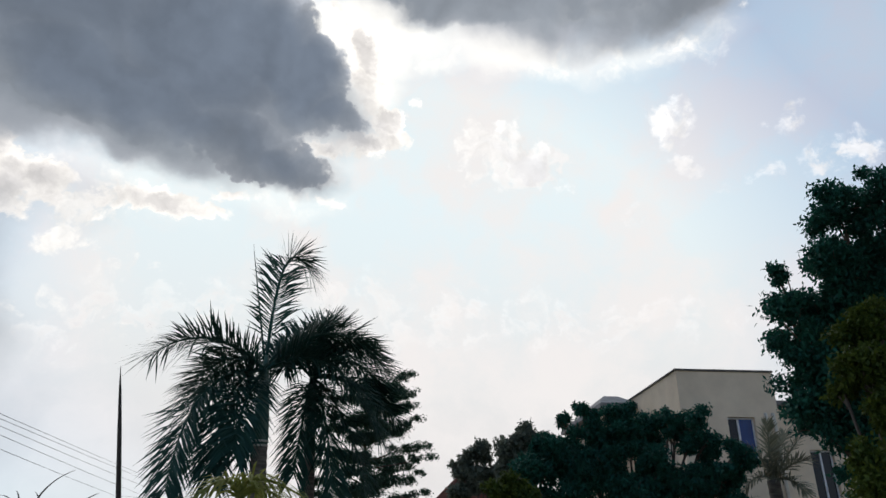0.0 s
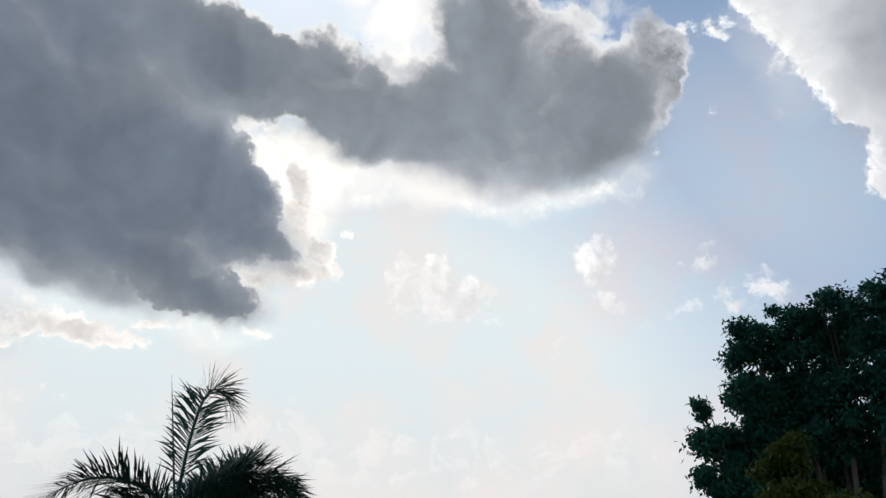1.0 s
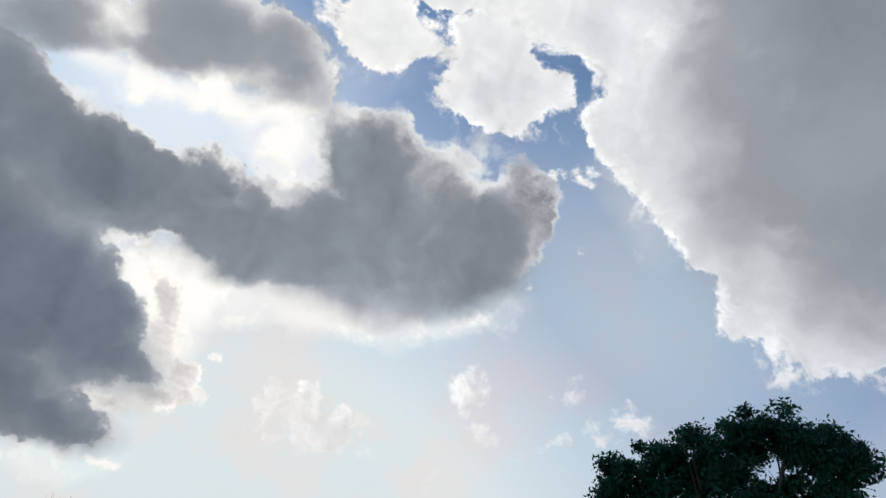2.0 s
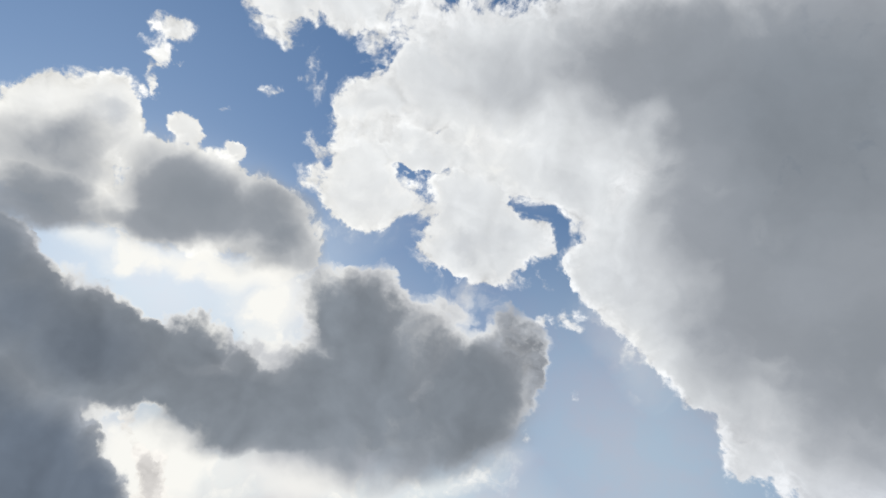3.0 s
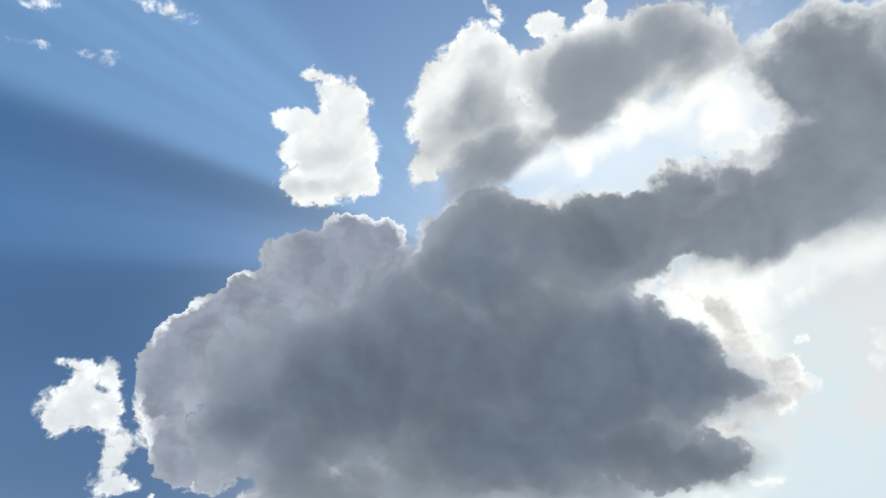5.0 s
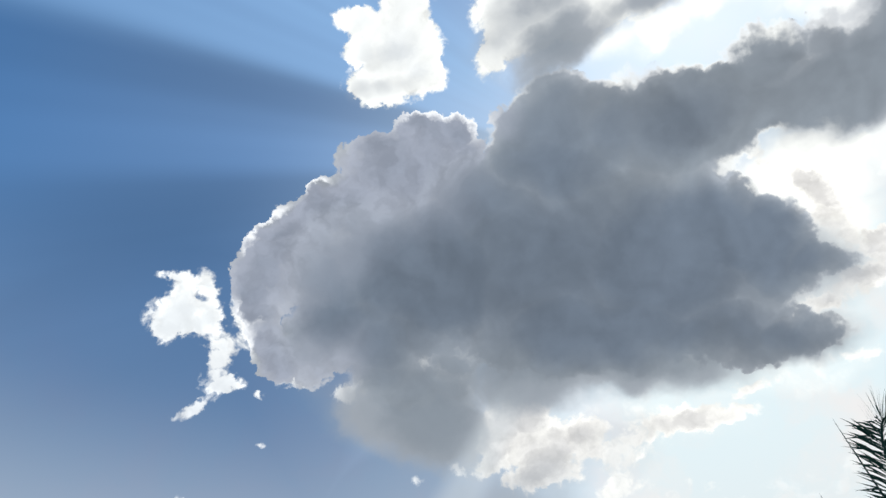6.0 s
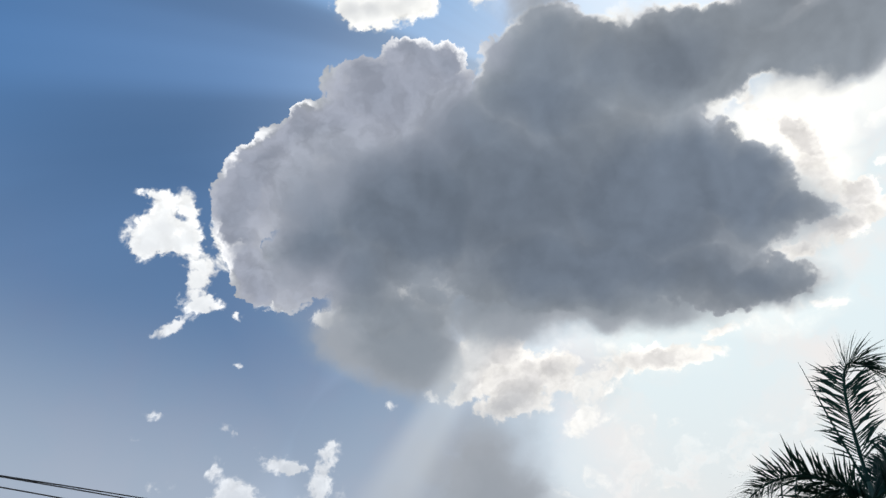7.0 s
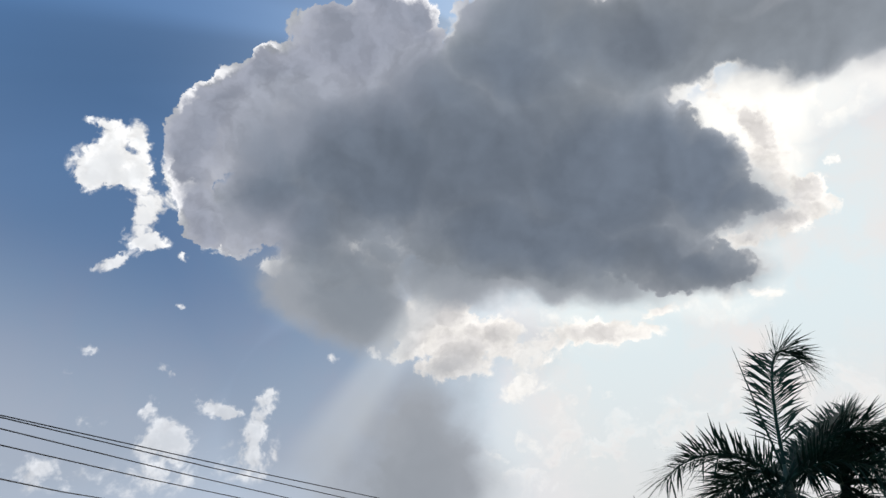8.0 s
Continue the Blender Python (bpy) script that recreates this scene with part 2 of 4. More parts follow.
thin = puffs(thin, LACY, [  # joins between bank, cumulus and dark cloud
    (0.428, 0.284, 0.094, 0.042, 7, 0.7),
    (0.513, 0.327, 0.059, 0.037, -24, 0.5),
    (0.478, 0.273, 0.073, 0.028, 6, 0.5),
    (0.189, 0.244, 0.049, 0.052, 8, 0.7),
    (0.163, 0.205, 0.055, 0.031, 8, 0.5),
    (0.609, 0.316, 0.048, 0.040, 6, 0.5),
    (0.371, 0.347, 0.037, 0.049, 7, 0.4),
    (0.217, 0.383, 0.049, 0.041, 9, 0.4),
])
thin = puffs(thin, LACY, [  # white tuft
    (-0.314, 0.385, 0.026, 0.013, -19, 0.66),
    (-0.291, 0.346, 0.039, 0.035, -19, 0.77),
    (-0.275, 0.322, 0.031, 0.031, -19, 0.66),
    (-0.362, 0.336, 0.037, 0.022, -19, 0.77),
    (-0.329, 0.301, 0.071, 0.044, -19, 0.99),
    (-0.304, 0.266, 0.054, 0.046, -19, 0.88),
    (-0.378, 0.293, 0.024, 0.018, -18, 0.66),
    (-0.344, 0.246, 0.072, 0.045, -19, 0.99),
    (-0.300, 0.223, 0.036, 0.025, -19, 0.66),
    (-0.376, 0.228, 0.041, 0.021, -18, 0.66),
    (-0.402, 0.254, 0.027, 0.015, -18, 0.66),
])
thin = puffs(thin, LACY, [  # small white scraps
    (-0.044, 0.455, 0.035, 0.022, 13, 0.607),
    (-0.053, 0.416, 0.032, 0.022, -2, 0.607),
    (-0.020, 0.411, 0.016, 0.012, 12, 0.405),
    (-0.046, 0.363, 0.016, 0.009, 12, 0.344),
    (0.004, 0.341, 0.028, 0.020, -14, 0.607),
    (0.025, 0.329, 0.016, 0.012, 11, 0.455),
    (0.075, 0.335, 0.021, 0.013, 10, 0.506),
    (0.044, 0.378, 0.015, 0.009, 31, 0.425),
    (0.099, 0.426, 0.024, 0.012, 11, 0.506),
    (0.127, 0.456, 0.012, 0.008, 11, 0.344),
    (0.146, 0.465, 0.020, 0.052, 21, 0.304),
    (0.600, 0.231, 0.030, 0.023, 6, 0.506),
    (0.562, 0.223, 0.017, 0.014, 6, 0.364),
    (0.549, 0.281, 0.023, 0.010, -44, 0.405),
    (0.632, 0.123, 0.009, 0.013, 6, 0.364),
    (0.574, 0.057, 0.009, 0.016, 6, 0.405),
])
thin = puffs(thin, LACY, [  # wisps beside the tuft
    (-0.610, 0.517, 0.088, 0.010, -24, 0.3),
    (-0.580, 0.488, 0.023, 0.012, -17, 0.26),
    (-0.465, 0.528, 0.054, 0.016, -32, 0.4),
    (-0.625, 0.583, 0.042, 0.013, -26, 0.4),
    (0.008, 0.339, 0.029, 0.023, -2, 0.55),
    (0.077, 0.332, 0.017, 0.012, -23, 0.5),
    (-0.050, 0.379, 0.029, 0.008, -61, 0.4),
])
thin = puffs(thin, LACY, [  # ragged tuft
    (-0.776, 0.050, 0.041, 0.033, -14, 0.77),
    (-0.743, 0.073, 0.029, 0.039, -14, 0.77),
    (-0.706, 0.077, 0.017, 0.026, -14, 0.605),
    (-0.712, 0.041, 0.018, 0.035, -14, 0.55),
    (-0.730, 0.012, 0.040, 0.021, -14, 0.605),
    (-0.787, 0.027, 0.030, 0.018, -14, 0.55),
    (-0.747, 0.105, 0.029, 0.009, -24, 0.374),
    (-0.727, -0.025, 0.034, 0.027, -14, 0.715),
    (-0.745, -0.056, 0.034, 0.034, -14, 0.77),
    (-0.730, -0.079, 0.029, 0.015, -14, 0.66),
    (-0.786, -0.092, 0.043, 0.011, 5, 0.55),
    (-0.746, 0.036, 0.043, 0.028, -14, 0.66),
])
thin = puffs(thin, LACY, [  # bright fringe of the great cloud
    (-0.682, -0.006, 0.017, 0.042, -9, 0.605),
    (-0.653, -0.100, 0.031, 0.014, -29, 0.605),
    (-0.624, -0.115, 0.029, 0.011, -29, 0.495),
    (-0.574, -0.151, 0.028, 0.019, -13, 0.66),
    (-0.695, -0.110, 0.012, 0.007, -14, 0.396),
    (-0.681, 0.031, 0.010, 0.028, -14, 0.44),
    (-0.519, -0.300, 0.012, 0.012, 28, 0.44),
    (-0.461, -0.304, 0.019, 0.010, -51, 0.495),
])
thin = puffs(thin, LACY, [  # low scraps
    (-0.789, -0.312, 0.022, 0.024, -55, 0.462),
    (-0.766, -0.354, 0.036, 0.026, -45, 0.495),
    (-0.781, -0.367, 0.045, 0.018, -15, 0.396),
    (-0.703, -0.334, 0.049, 0.018, -26, 0.55),
    (-0.681, -0.350, 0.022, 0.010, -14, 0.44),
    (-0.750, -0.273, 0.033, 0.011, -54, 0.495),
    (-0.721, -0.303, 0.016, 0.007, -14, 0.374),
    (-0.627, -0.346, 0.018, 0.035, -48, 0.495),
    (-0.653, -0.378, 0.020, 0.025, -13, 0.396),
    (-0.851, -0.208, 0.018, 0.009, -36, 0.44),
    (-0.875, -0.310, 0.034, 0.014, -16, 0.396),
    (-0.716, -0.181, 0.010, 0.005, -14, 0.33),
    (-0.883, -0.230, 0.010, 0.004, -16, 0.308),
])
thin = puffs(thin, LACY, [  # pale low cloud
    (-0.735, -0.408, 0.132, 0.040, -14, 0.32),
    (-0.951, -0.364, 0.079, 0.037, -17, 0.32),
    (-0.647, -0.413, 0.037, 0.067, -13, 0.32),
    (-0.831, -0.416, 0.112, 0.034, -15, 0.256),
    (-0.770, -0.374, 0.053, 0.035, -15, 0.32),
])
soft = puffs(soft, SMOOTH, [  # faint low cloud
    (-0.713, -0.422, 0.129, 0.048, -14, 0.096),
    (-0.943, -0.359, 0.084, 0.046, -17, 0.096),
    (-0.839, -0.414, 0.157, 0.039, -16, 0.072),
])
thin = puffs(thin, BILLOWY, [  # far cumulus near the horizon
    (-0.097, -0.470, 0.242, 0.066, 4, 0.256),
    (-0.231, -0.358, 0.099, 0.053, 5, 0.24),
    (-0.247, -0.514, 0.132, 0.059, 1, 0.176),
    (0.302, -0.207, 0.088, 0.048, 0, 0.6),
    (0.374, -0.203, 0.053, 0.038, 0, 0.48),
    (0.521, -0.118, 0.049, 0.037, 11, 0.368),
    (0.555, -0.159, 0.046, 0.021, -19, 0.336),
    (0.664, -0.088, 0.024, 0.032, -9, 0.288),
    (0.652, -0.179, 0.066, 0.019, 24, 0.28),
    (0.735, -0.131, 0.048, 0.041, 36, 0.336),
    (0.776, -0.102, 0.043, 0.036, 13, 0.384),
    (0.532, -0.016, 0.064, 0.036, 22, 0.208),
    (0.275, -0.447, 0.316, 0.075, 3, 0.24),
    (0.559, -0.396, 0.201, 0.048, 12, 0.24),
    (0.514, -0.254, 0.042, 0.030, 32, 0.192),
])
fringe = puffs(fringe, LACY, [  # ragged lit fringe of the great cloud
    (0.106, -0.105, 0.036, 0.018, -47, 0.8),
    (0.105, -0.138, 0.033, 0.021, -16, 0.8),
    (0.121, -0.173, 0.035, 0.023, -36, 0.8),
    (0.149, -0.209, 0.037, 0.023, -15, 0.7),
    (0.115, -0.220, 0.031, 0.015, -15, 0.7),
    (0.052, -0.239, 0.033, 0.015, -4, 0.7),
    (0.060, -0.265, 0.031, 0.011, -14, 0.6),
    (0.153, -0.178, 0.023, 0.015, -16, 0.6),
    (0.077, -0.072, 0.041, 0.013, -48, 0.7),
    (0.056, -0.035, 0.025, 0.015, -48, 0.6),
    (0.178, -0.156, 0.015, 0.009, -16, 0.5),
    (0.073, -0.306, 0.040, 0.015, -3, 0.6),
])
fringe = puffs(fringe, LACY, [  # lit scraps under its foot
    (0.102, -0.092, 0.021, 0.041, 10, 0.75),
    (-0.166, -0.327, 0.078, 0.021, 6, 0.75),
    (-0.105, -0.338, 0.061, 0.018, -4, 0.75),
    (-0.250, -0.356, 0.072, 0.029, 4, 0.625),
    (-0.248, -0.396, 0.053, 0.024, 4, 0.562),
    (0.113, -0.228, 0.056, 0.024, 9, 0.75),
    (0.146, -0.186, 0.025, 0.020, 9, 0.625),
    (-0.045, -0.314, 0.050, 0.013, 7, 0.625),
    (-0.166, -0.421, 0.064, 0.024, 4, 0.375),
    (-0.282, -0.478, 0.053, 0.037, 1, 0.375),
    (-0.186, -0.513, 0.047, 0.019, 2, 0.375),
])
fringe = puffs(fringe, LACY, [  # broken cloud below the great one
    (-0.356, -0.261, 0.061, 0.029, -11, 0.8),
    (-0.400, -0.283, 0.033, 0.033, -11, 0.7),
    (-0.286, -0.312, 0.042, 0.037, -10, 0.7),
    (-0.379, -0.353, 0.039, 0.023, -10, 0.7),
    (-0.423, -0.318, 0.023, 0.018, -11, 0.6),
    (-0.333, -0.343, 0.050, 0.032, -10, 0.7),
    (-0.357, -0.306, 0.081, 0.059, -11, 0.9),
    (-0.261, -0.324, 0.048, 0.032, -10, 0.45),
    (-0.087, -0.338, 0.083, 0.018, -3, 0.22),
    (-0.142, -0.349, 0.069, 0.023, -8, 0.18),
])
HEADS = [  # cauliflower heads of the great cloud
    (-0.325, 0.155, 0.054, 0.032, -18, 0.7),
    (-0.354, 0.173, 0.034, 0.022, -18, 0.5),
    (-0.288, 0.143, 0.027, 0.026, -19, 0.5),
    (-0.404, 0.171, 0.037, 0.021, -18, 0.5),
    (-0.426, 0.153, 0.057, 0.041, -18, 0.6),
    (-0.354, 0.120, 0.092, 0.057, -18, 0.6),
    (-0.489, 0.125, 0.049, 0.033, -18, 0.6),
    (-0.509, 0.142, 0.020, 0.014, -18, 0.4),
    (-0.537, 0.113, 0.058, 0.036, -18, 0.6),
    (-0.581, 0.111, 0.036, 0.017, -18, 0.5),
    (-0.599, 0.092, 0.042, 0.036, -19, 0.6),
    (-0.638, 0.063, 0.034, 0.035, -19, 0.6),
    (-0.661, 0.030, 0.029, 0.038, -19, 0.6),
    (-0.597, 0.045, 0.089, 0.073, -19, 0.7),
    (-0.480, 0.061, 0.118, 0.091, -18, 0.6),
    (-0.661, -0.011, 0.035, 0.047, -19, 0.6),
]
LOW_HEADS = [
    (-0.376, 0.077, 0.131, 0.084, -18, 0.5),
    (-0.656, -0.065, 0.041, 0.045, -19, 0.6),
    (-0.285, 0.114, 0.036, 0.033, -18, 0.5),
    (-0.591, -0.079, 0.106, 0.068, -19, 0.5),
    (-0.224, 0.132, 0.040, 0.032, -19, 0.3),
]
heads = puffs(puffs(None, LACY, HEADS), LACY, LOW_HEADS)
head_soft = puffs(puffs(None, SMOOTH, HEADS), SMOOTH, LOW_HEADS)

# Clear sky, with the haze that whitens it towards the horizon and round the veiled sun.
nishita = wt.nodes.new("ShaderNodeTexSky")
nishita.sky_type = "NISHITA"
nishita.sun_disc = False
nishita.sun_elevation, nishita.sun_rotation = sun_el, sun_az
nishita.air_density, nishita.dust_density, nishita.ozone_density = 1.0, 0.3, 2.0
clear = nishita.outputs[0]


def spot(place, rx, ry, turn=0):
    m = wt.nodes.new("ShaderNodeMapping")
    m.vector_type = "TEXTURE"
    socket(wt, flat, m.inputs[0])
    m.inputs["Location"].default_value = (*place, 0)
    m.inputs["Rotation"].default_value = (0, 0, radians(turn))
    m.inputs["Scale"].default_value = (rx, ry, 1)
    return ramp_to(wt, vec_node(wt, "LENGTH", m.outputs[0]), 1.0, 0.0)


SKY_TINT = (0.55, 0.84, 1.0)
HAZE = mix_node(wt, ramp_to(wt, height, 0.1, 0.5), (6.5, 6.35, 6.3), (6.5, 7.4, 7.7))
haze = math_node(wt, "MULTIPLY", spot((0.221, -0.421), 1.3, 0.85), 1.35)
right_haze = math_node(wt, "MULTIPLY", spot((0.745, 0.030), 0.6, 0.5), 0.55)
haze = math_node(wt, "MAXIMUM", haze, right_haze)
low = ramp_to(wt, height, 0.65, 0.15, 0.0, 0.45)
haze = math_node(wt, "MAXIMUM", haze, low, clamp=True)

# Crepuscular rays fan out from the hidden sun.
SUN_AT = (-0.109, 0.005)
off = vec_node(wt, "SUBTRACT", flat, (*SUN_AT, 0))
sep = wt.nodes.new("ShaderNodeSeparateXYZ")
socket(wt, off, sep.inputs[0])
fan = math_node(wt, "ARCTAN2", sep.outputs[1], math_node(wt, "MULTIPLY", sep.outputs[0], -1.0))
beams = math_node(wt, "SUBTRACT", noise_node(wt, fan, 3.5, 3.0, 0.6, dims="1D").outputs[0], 0.5)
beams = math_node(wt, "MULTIPLY", beams, math_node(wt, "MULTIPLY", ramp_to(wt, fan, -0.1, 0.2), ramp_to(wt, fan, 1.35, 1.0)))
rays = math_node(wt, "MULTIPLY_ADD", beams, 0.3, 1.0)
sun_off = vec_node(wt, "LENGTH", off)
shade = math_node(wt, "MULTIPLY", ramp_to(wt, fan, 0.46, 0.63), ramp_to(wt, fan, 0.72, 0.655))
shade = math_node(wt, "ADD", shade, math_node(wt, "MULTIPLY", ramp_to(wt, fan, 0.06, 0.33), ramp_to(wt, fan, 0.415, 0.35, 0.0, 0.75)))
shade = math_node(wt, "MULTIPLY", shade, ramp_to(wt, sun_off, 1.1, 0.5))
rays = math_node(wt, "MULTIPLY", rays, math_node(wt, "MULTIPLY_ADD", shade, -0.28, 1.0))
shafts = math_node(wt, "ADD", ramp_to(wt, math_node(wt, "ABSOLUTE", math_node(wt, "ADD", fan, 0.77)), 0.09, 0.02), ramp_to(wt, math_node(wt, "ABSOLUTE", math_node(wt, "ADD", fan, 1.22)), 0.09, 0.02))
near_sun = ramp_to(wt, sun_off, 0.95, 0.1)
clear = mix_node(wt, 1.0, clear, SKY_TINT, "MULTIPLY")
clear = mix_node(wt, math_node(wt, "MULTIPLY", near_sun, 0.24), clear, (6.5, 7.6, 9.5))
clear = mix_node(wt, math_node(wt, "MULTIPLY", spot((0.05, 0.14), 0.34, 0.22), 0.95), clear, (7.4, 8.1, 9.2))
veil = math_node(wt, "MAXIMUM", math_node(wt, "MULTIPLY", spot((-0.859, -0.096), 0.74, 0.68), 1.5, clamp=True), math_node(wt, "MULTIPLY", spot((-0.569, -0.347), 0.34, 0.3), 1.3, clamp=True))
clear = mix_node(wt, veil, clear, (0.74, 1.5, 2.95))
lit_wedge = math_node(wt, "MULTIPLY", ramp_to(wt, fan, 0.63, 0.74), ramp_to(wt, fan, 1.25, 0.95))
lit_wedge = math_node(wt, "MULTIPLY", lit_wedge, ramp_to(wt, noise_node(wt, fan, 7.0, 2.0, 0.6, dims="1D").outputs[0], 0.3, 0.7, 0.45, 0.62))
clear = mix_node(wt, lit_wedge, clear, (2.4, 4.1, 6.6))
clear = mix_node(wt, ramp_to(wt, height, 0.5, 0.22, 0.0, 0.5), clear, (4.4, 4.9, 5.5))
clear = mix_node(wt, 1.0, clear, rays, "MULTIPLY")
haze = math_node(wt, "MULTIPLY", haze, math_node(wt, "MULTIPLY_ADD", veil, -0.6, 1.0))
distant = noise_node(wt, bent, 5.0, 6.0, 0.58).outputs[0]
open_sky = mix_node(wt, haze, clear, mix_node(wt, ramp_to(wt, distant, 0.4, 0.66), HAZE, (7.3, 7.05, 6.95)))

# Rounded billows, and their relief towards the sun.
toward = vec_node(wt, "SCALE", vec_node(wt, "NORMALIZE", off), scale=-0.02)
flat_bent = vec_node(wt, "ADD", flat, bend)


def billow(at):
    cells = wt.nodes.new("ShaderNodeTexVoronoi")
    cells.voronoi_dimensions = "2D"
    socket(wt, at, cells.inputs["Vector"])
    cells.inputs["Scale"].default_value = 17.0
    cells.inputs["Detail"].default_value = 2.0
    cells.inputs["Roughness"].default_value = 0.55
    cells.inputs["Lacunarity"].default_value = 2.3
    soft = noise_node(wt, at, 13.0, 6.0, 0.6).outputs[0]
    return math_node(wt, "MULTIPLY_ADD", cells.outputs["Distance"], -0.62, math_node(wt, "MULTIPLY_ADD", soft, 0.75, 0.42))


bill = billow(bent)


def swell(at):
    return noise_node(wt, at, 11.0, 3.0, 0.5).outputs[0]


relief = math_node(wt, "SUBTRACT", swell(flat_bent), swell(vec_node(wt, "ADD", flat_bent, toward)))
mottle = noise_node(wt, bent, 4.5, 4.0, 0.55).outputs[0]

# Thin clouds glow white in the sun behind them; thick ones are grey at heart with a bright rim.
thin_tau = math_node(wt, "MULTIPLY_ADD", math_node(wt, "MINIMUM", math_node(wt, "MULTIPLY", thin, 2.0), 0.65), math_node(wt, "SUBTRACT", bill, 0.55), thin)
fray = noise_node(wt, flat_bent, 42.0, 5.0, 0.65).outputs[0]
thin_tau = math_node(wt, "MULTIPLY_ADD", math_node(wt, "MINIMUM", math_node(wt, "MULTIPLY", thin, 3.2), 1.15), math_node(wt, "SUBTRACT", fray, 0.5), thin_tau)
thin_cover = math_node(wt, "MULTIPLY", ramp_to(wt, thin_tau, 0.04, 0.42), ramp_to(wt, height, 0.3, 0.6, 0.6, 1.0))
rim = mix_node(wt, near_sun, (9.0, 9.1, 9.3), (9.9, 9.7, 9.2))
thin_body = mix_node(wt, math_node(wt, "MULTIPLY", ramp_to(wt, thin_tau, 0.25, 0.95), math_node(wt, "MULTIPLY_ADD", near_sun, -0.9, 1.0)), rim, (7.9, 8.1, 8.3))
thin_body = mix_node(wt, ramp_to(wt, thin, 1.0, 2.4), thin_body, (6.7, 6.9, 7.2))
thin_body = mix_node(wt, 1.0, thin_body, ramp_to(wt, relief, -0.2, 0.2, 0.88, 1.06, False), "MULTIPLY")
bumps = math_node(wt, "SUBTRACT", bill, billow(vec_node(wt, "ADD", bent, vec_node(wt, "SCALE", toward, scale=0.7))))
thin_body = mix_node(wt, 1.0, thin_body, ramp_to(wt, math_node(wt, "MULTIPLY", bumps, ramp_to(wt, thin, 1.1, 0.3, 0.12, 1.0)), -0.3, 0.3, 0.7, 1.16, False), "MULTIPLY")
low_body = math_node(wt, "MULTIPLY", math_node(wt, "MULTIPLY", haze, ramp_to(wt, height, 0.62, 0.42)), ramp_to(wt, thin_tau, 0.1, 0.3, 0.0, 0.9))
thin_body = mix_node(wt, low_body, thin_body, mix_node(wt, ramp_to(wt, thin_tau, 0.15, 0.55), (8.1, 7.7, 7.4), (6.5, 6.3, 6.4)))
sky = mix_node(wt, thin_cover, open_sky, thin_body)

sky = mix_node(wt, ramp_to(wt, math_node(wt, "MULTIPLY", glow, ramp_to(wt, bill, 0.25, 0.85, 0.6, 1.3)), 0.0, 0.95, 0.0, 0.95), sky, (9.5, 9.3, 8.8))

fringe_tau = math_node(wt, "MULTIPLY_ADD", math_node(wt, "MINIMUM", math_node(wt, "MULTIPLY", fringe, 2.2), 0.9), math_node(wt, "MULTIPLY_ADD", fray, 1.0, math_node(wt, "MULTIPLY_ADD", bill, 0.9, -1.0)), fringe)
fringe_body = mix_node(wt, ramp_to(wt, fringe_tau, 0.3, 1.0), (9.2, 8.8, 8.3), (6.6, 6.3, 6.1))
fringe_body = mix_node(wt, 1.0, fringe_body, ramp_to(wt, bumps, -0.3, 0.3, 0.8, 1.12, False), "MULTIPLY")
sky = mix_node(wt, ramp_to(wt, fringe_tau, 0.08, 0.45, 0.0, 0.92), sky, fringe_body)

thick_tau = math_node(wt, "MULTIPLY_ADD", math_node(wt, "MINIMUM", math_node(wt, "MULTIPLY", thick, 1.6), 0.52), math_node(wt, "SUBTRACT", bill, 0.55), thick)
loose = math_node(wt, "MULTIPLY", ramp_to(wt, beside, 0.0, 0.3), ramp_to(wt, great, 0.5, 0.1))
edge = math_node(wt, "MULTIPLY_ADD", loose, 0.25, ramp_to(wt, mottle, 0.35, 0.65, 0.14, 0.42))
inside = ramp_to(wt, heads, 0.15, 0.6)
thick_cover = ramp_to(wt, math_node(wt, "MULTIPLY_ADD", inside, -0.1, thick_tau), 0.08, math_node(wt, "MULTIPLY_ADD", inside, 0.6, edge))
heart = ramp_to(wt, thick_tau, 0.05, math_node(wt, "MULTIPLY_ADD", loose, 0.75, ramp_to(wt, mottle, 0.35, 0.65, 0.2, 0.6)))
lumps = ramp_to(wt, noise_node(wt, flat_bent, 6.5, 3.0, 0.5).outputs[0], 0.32, 0.68, 0.72, 1.25)
soft_tau = math_node(wt, "MULTIPLY", math_node(wt, "MULTIPLY", soft, ramp_to(wt, bill, 0.2, 0.9, 0.88, 1.1, False)), lumps)
whole = math_node(wt, "ADD", math_node(wt, "ADD", great, beside), soft)
grey = mix_node(wt, ramp_to(wt, whole, 0.35, 1.7), (3.2, 3.4, 3.75), (2.15, 2.4, 2.74))
grey = mix_node(wt, ramp_to(wt, great, 0.05, 1.7), grey, (1.32, 1.6, 2.04))
soft_grey = mix_node(wt, 1.0, grey, ramp_to(wt, mottle, 0.3, 0.7, 0.93, 1.07), "MULTIPLY")
grey = mix_node(wt, 1.0, grey, ramp_to(wt, mottle, 0.3, 0.7, 0.85, 1.15), "MULTIPLY")
bumps = math_node(wt, "MULTIPLY", bumps, ramp_to(wt, whole, 1.2, 0.3, 0.08, 1.0))
grey = mix_node(wt, 1.0, grey, ramp_to(wt, bumps, -0.3, 0.3, 0.76, 1.24, False), "MULTIPLY")
grey = mix_node(wt, 1.0, grey, ramp_to(wt, relief, -0.2, 0.2, 0.9, 1.1, False), "MULTIPLY")
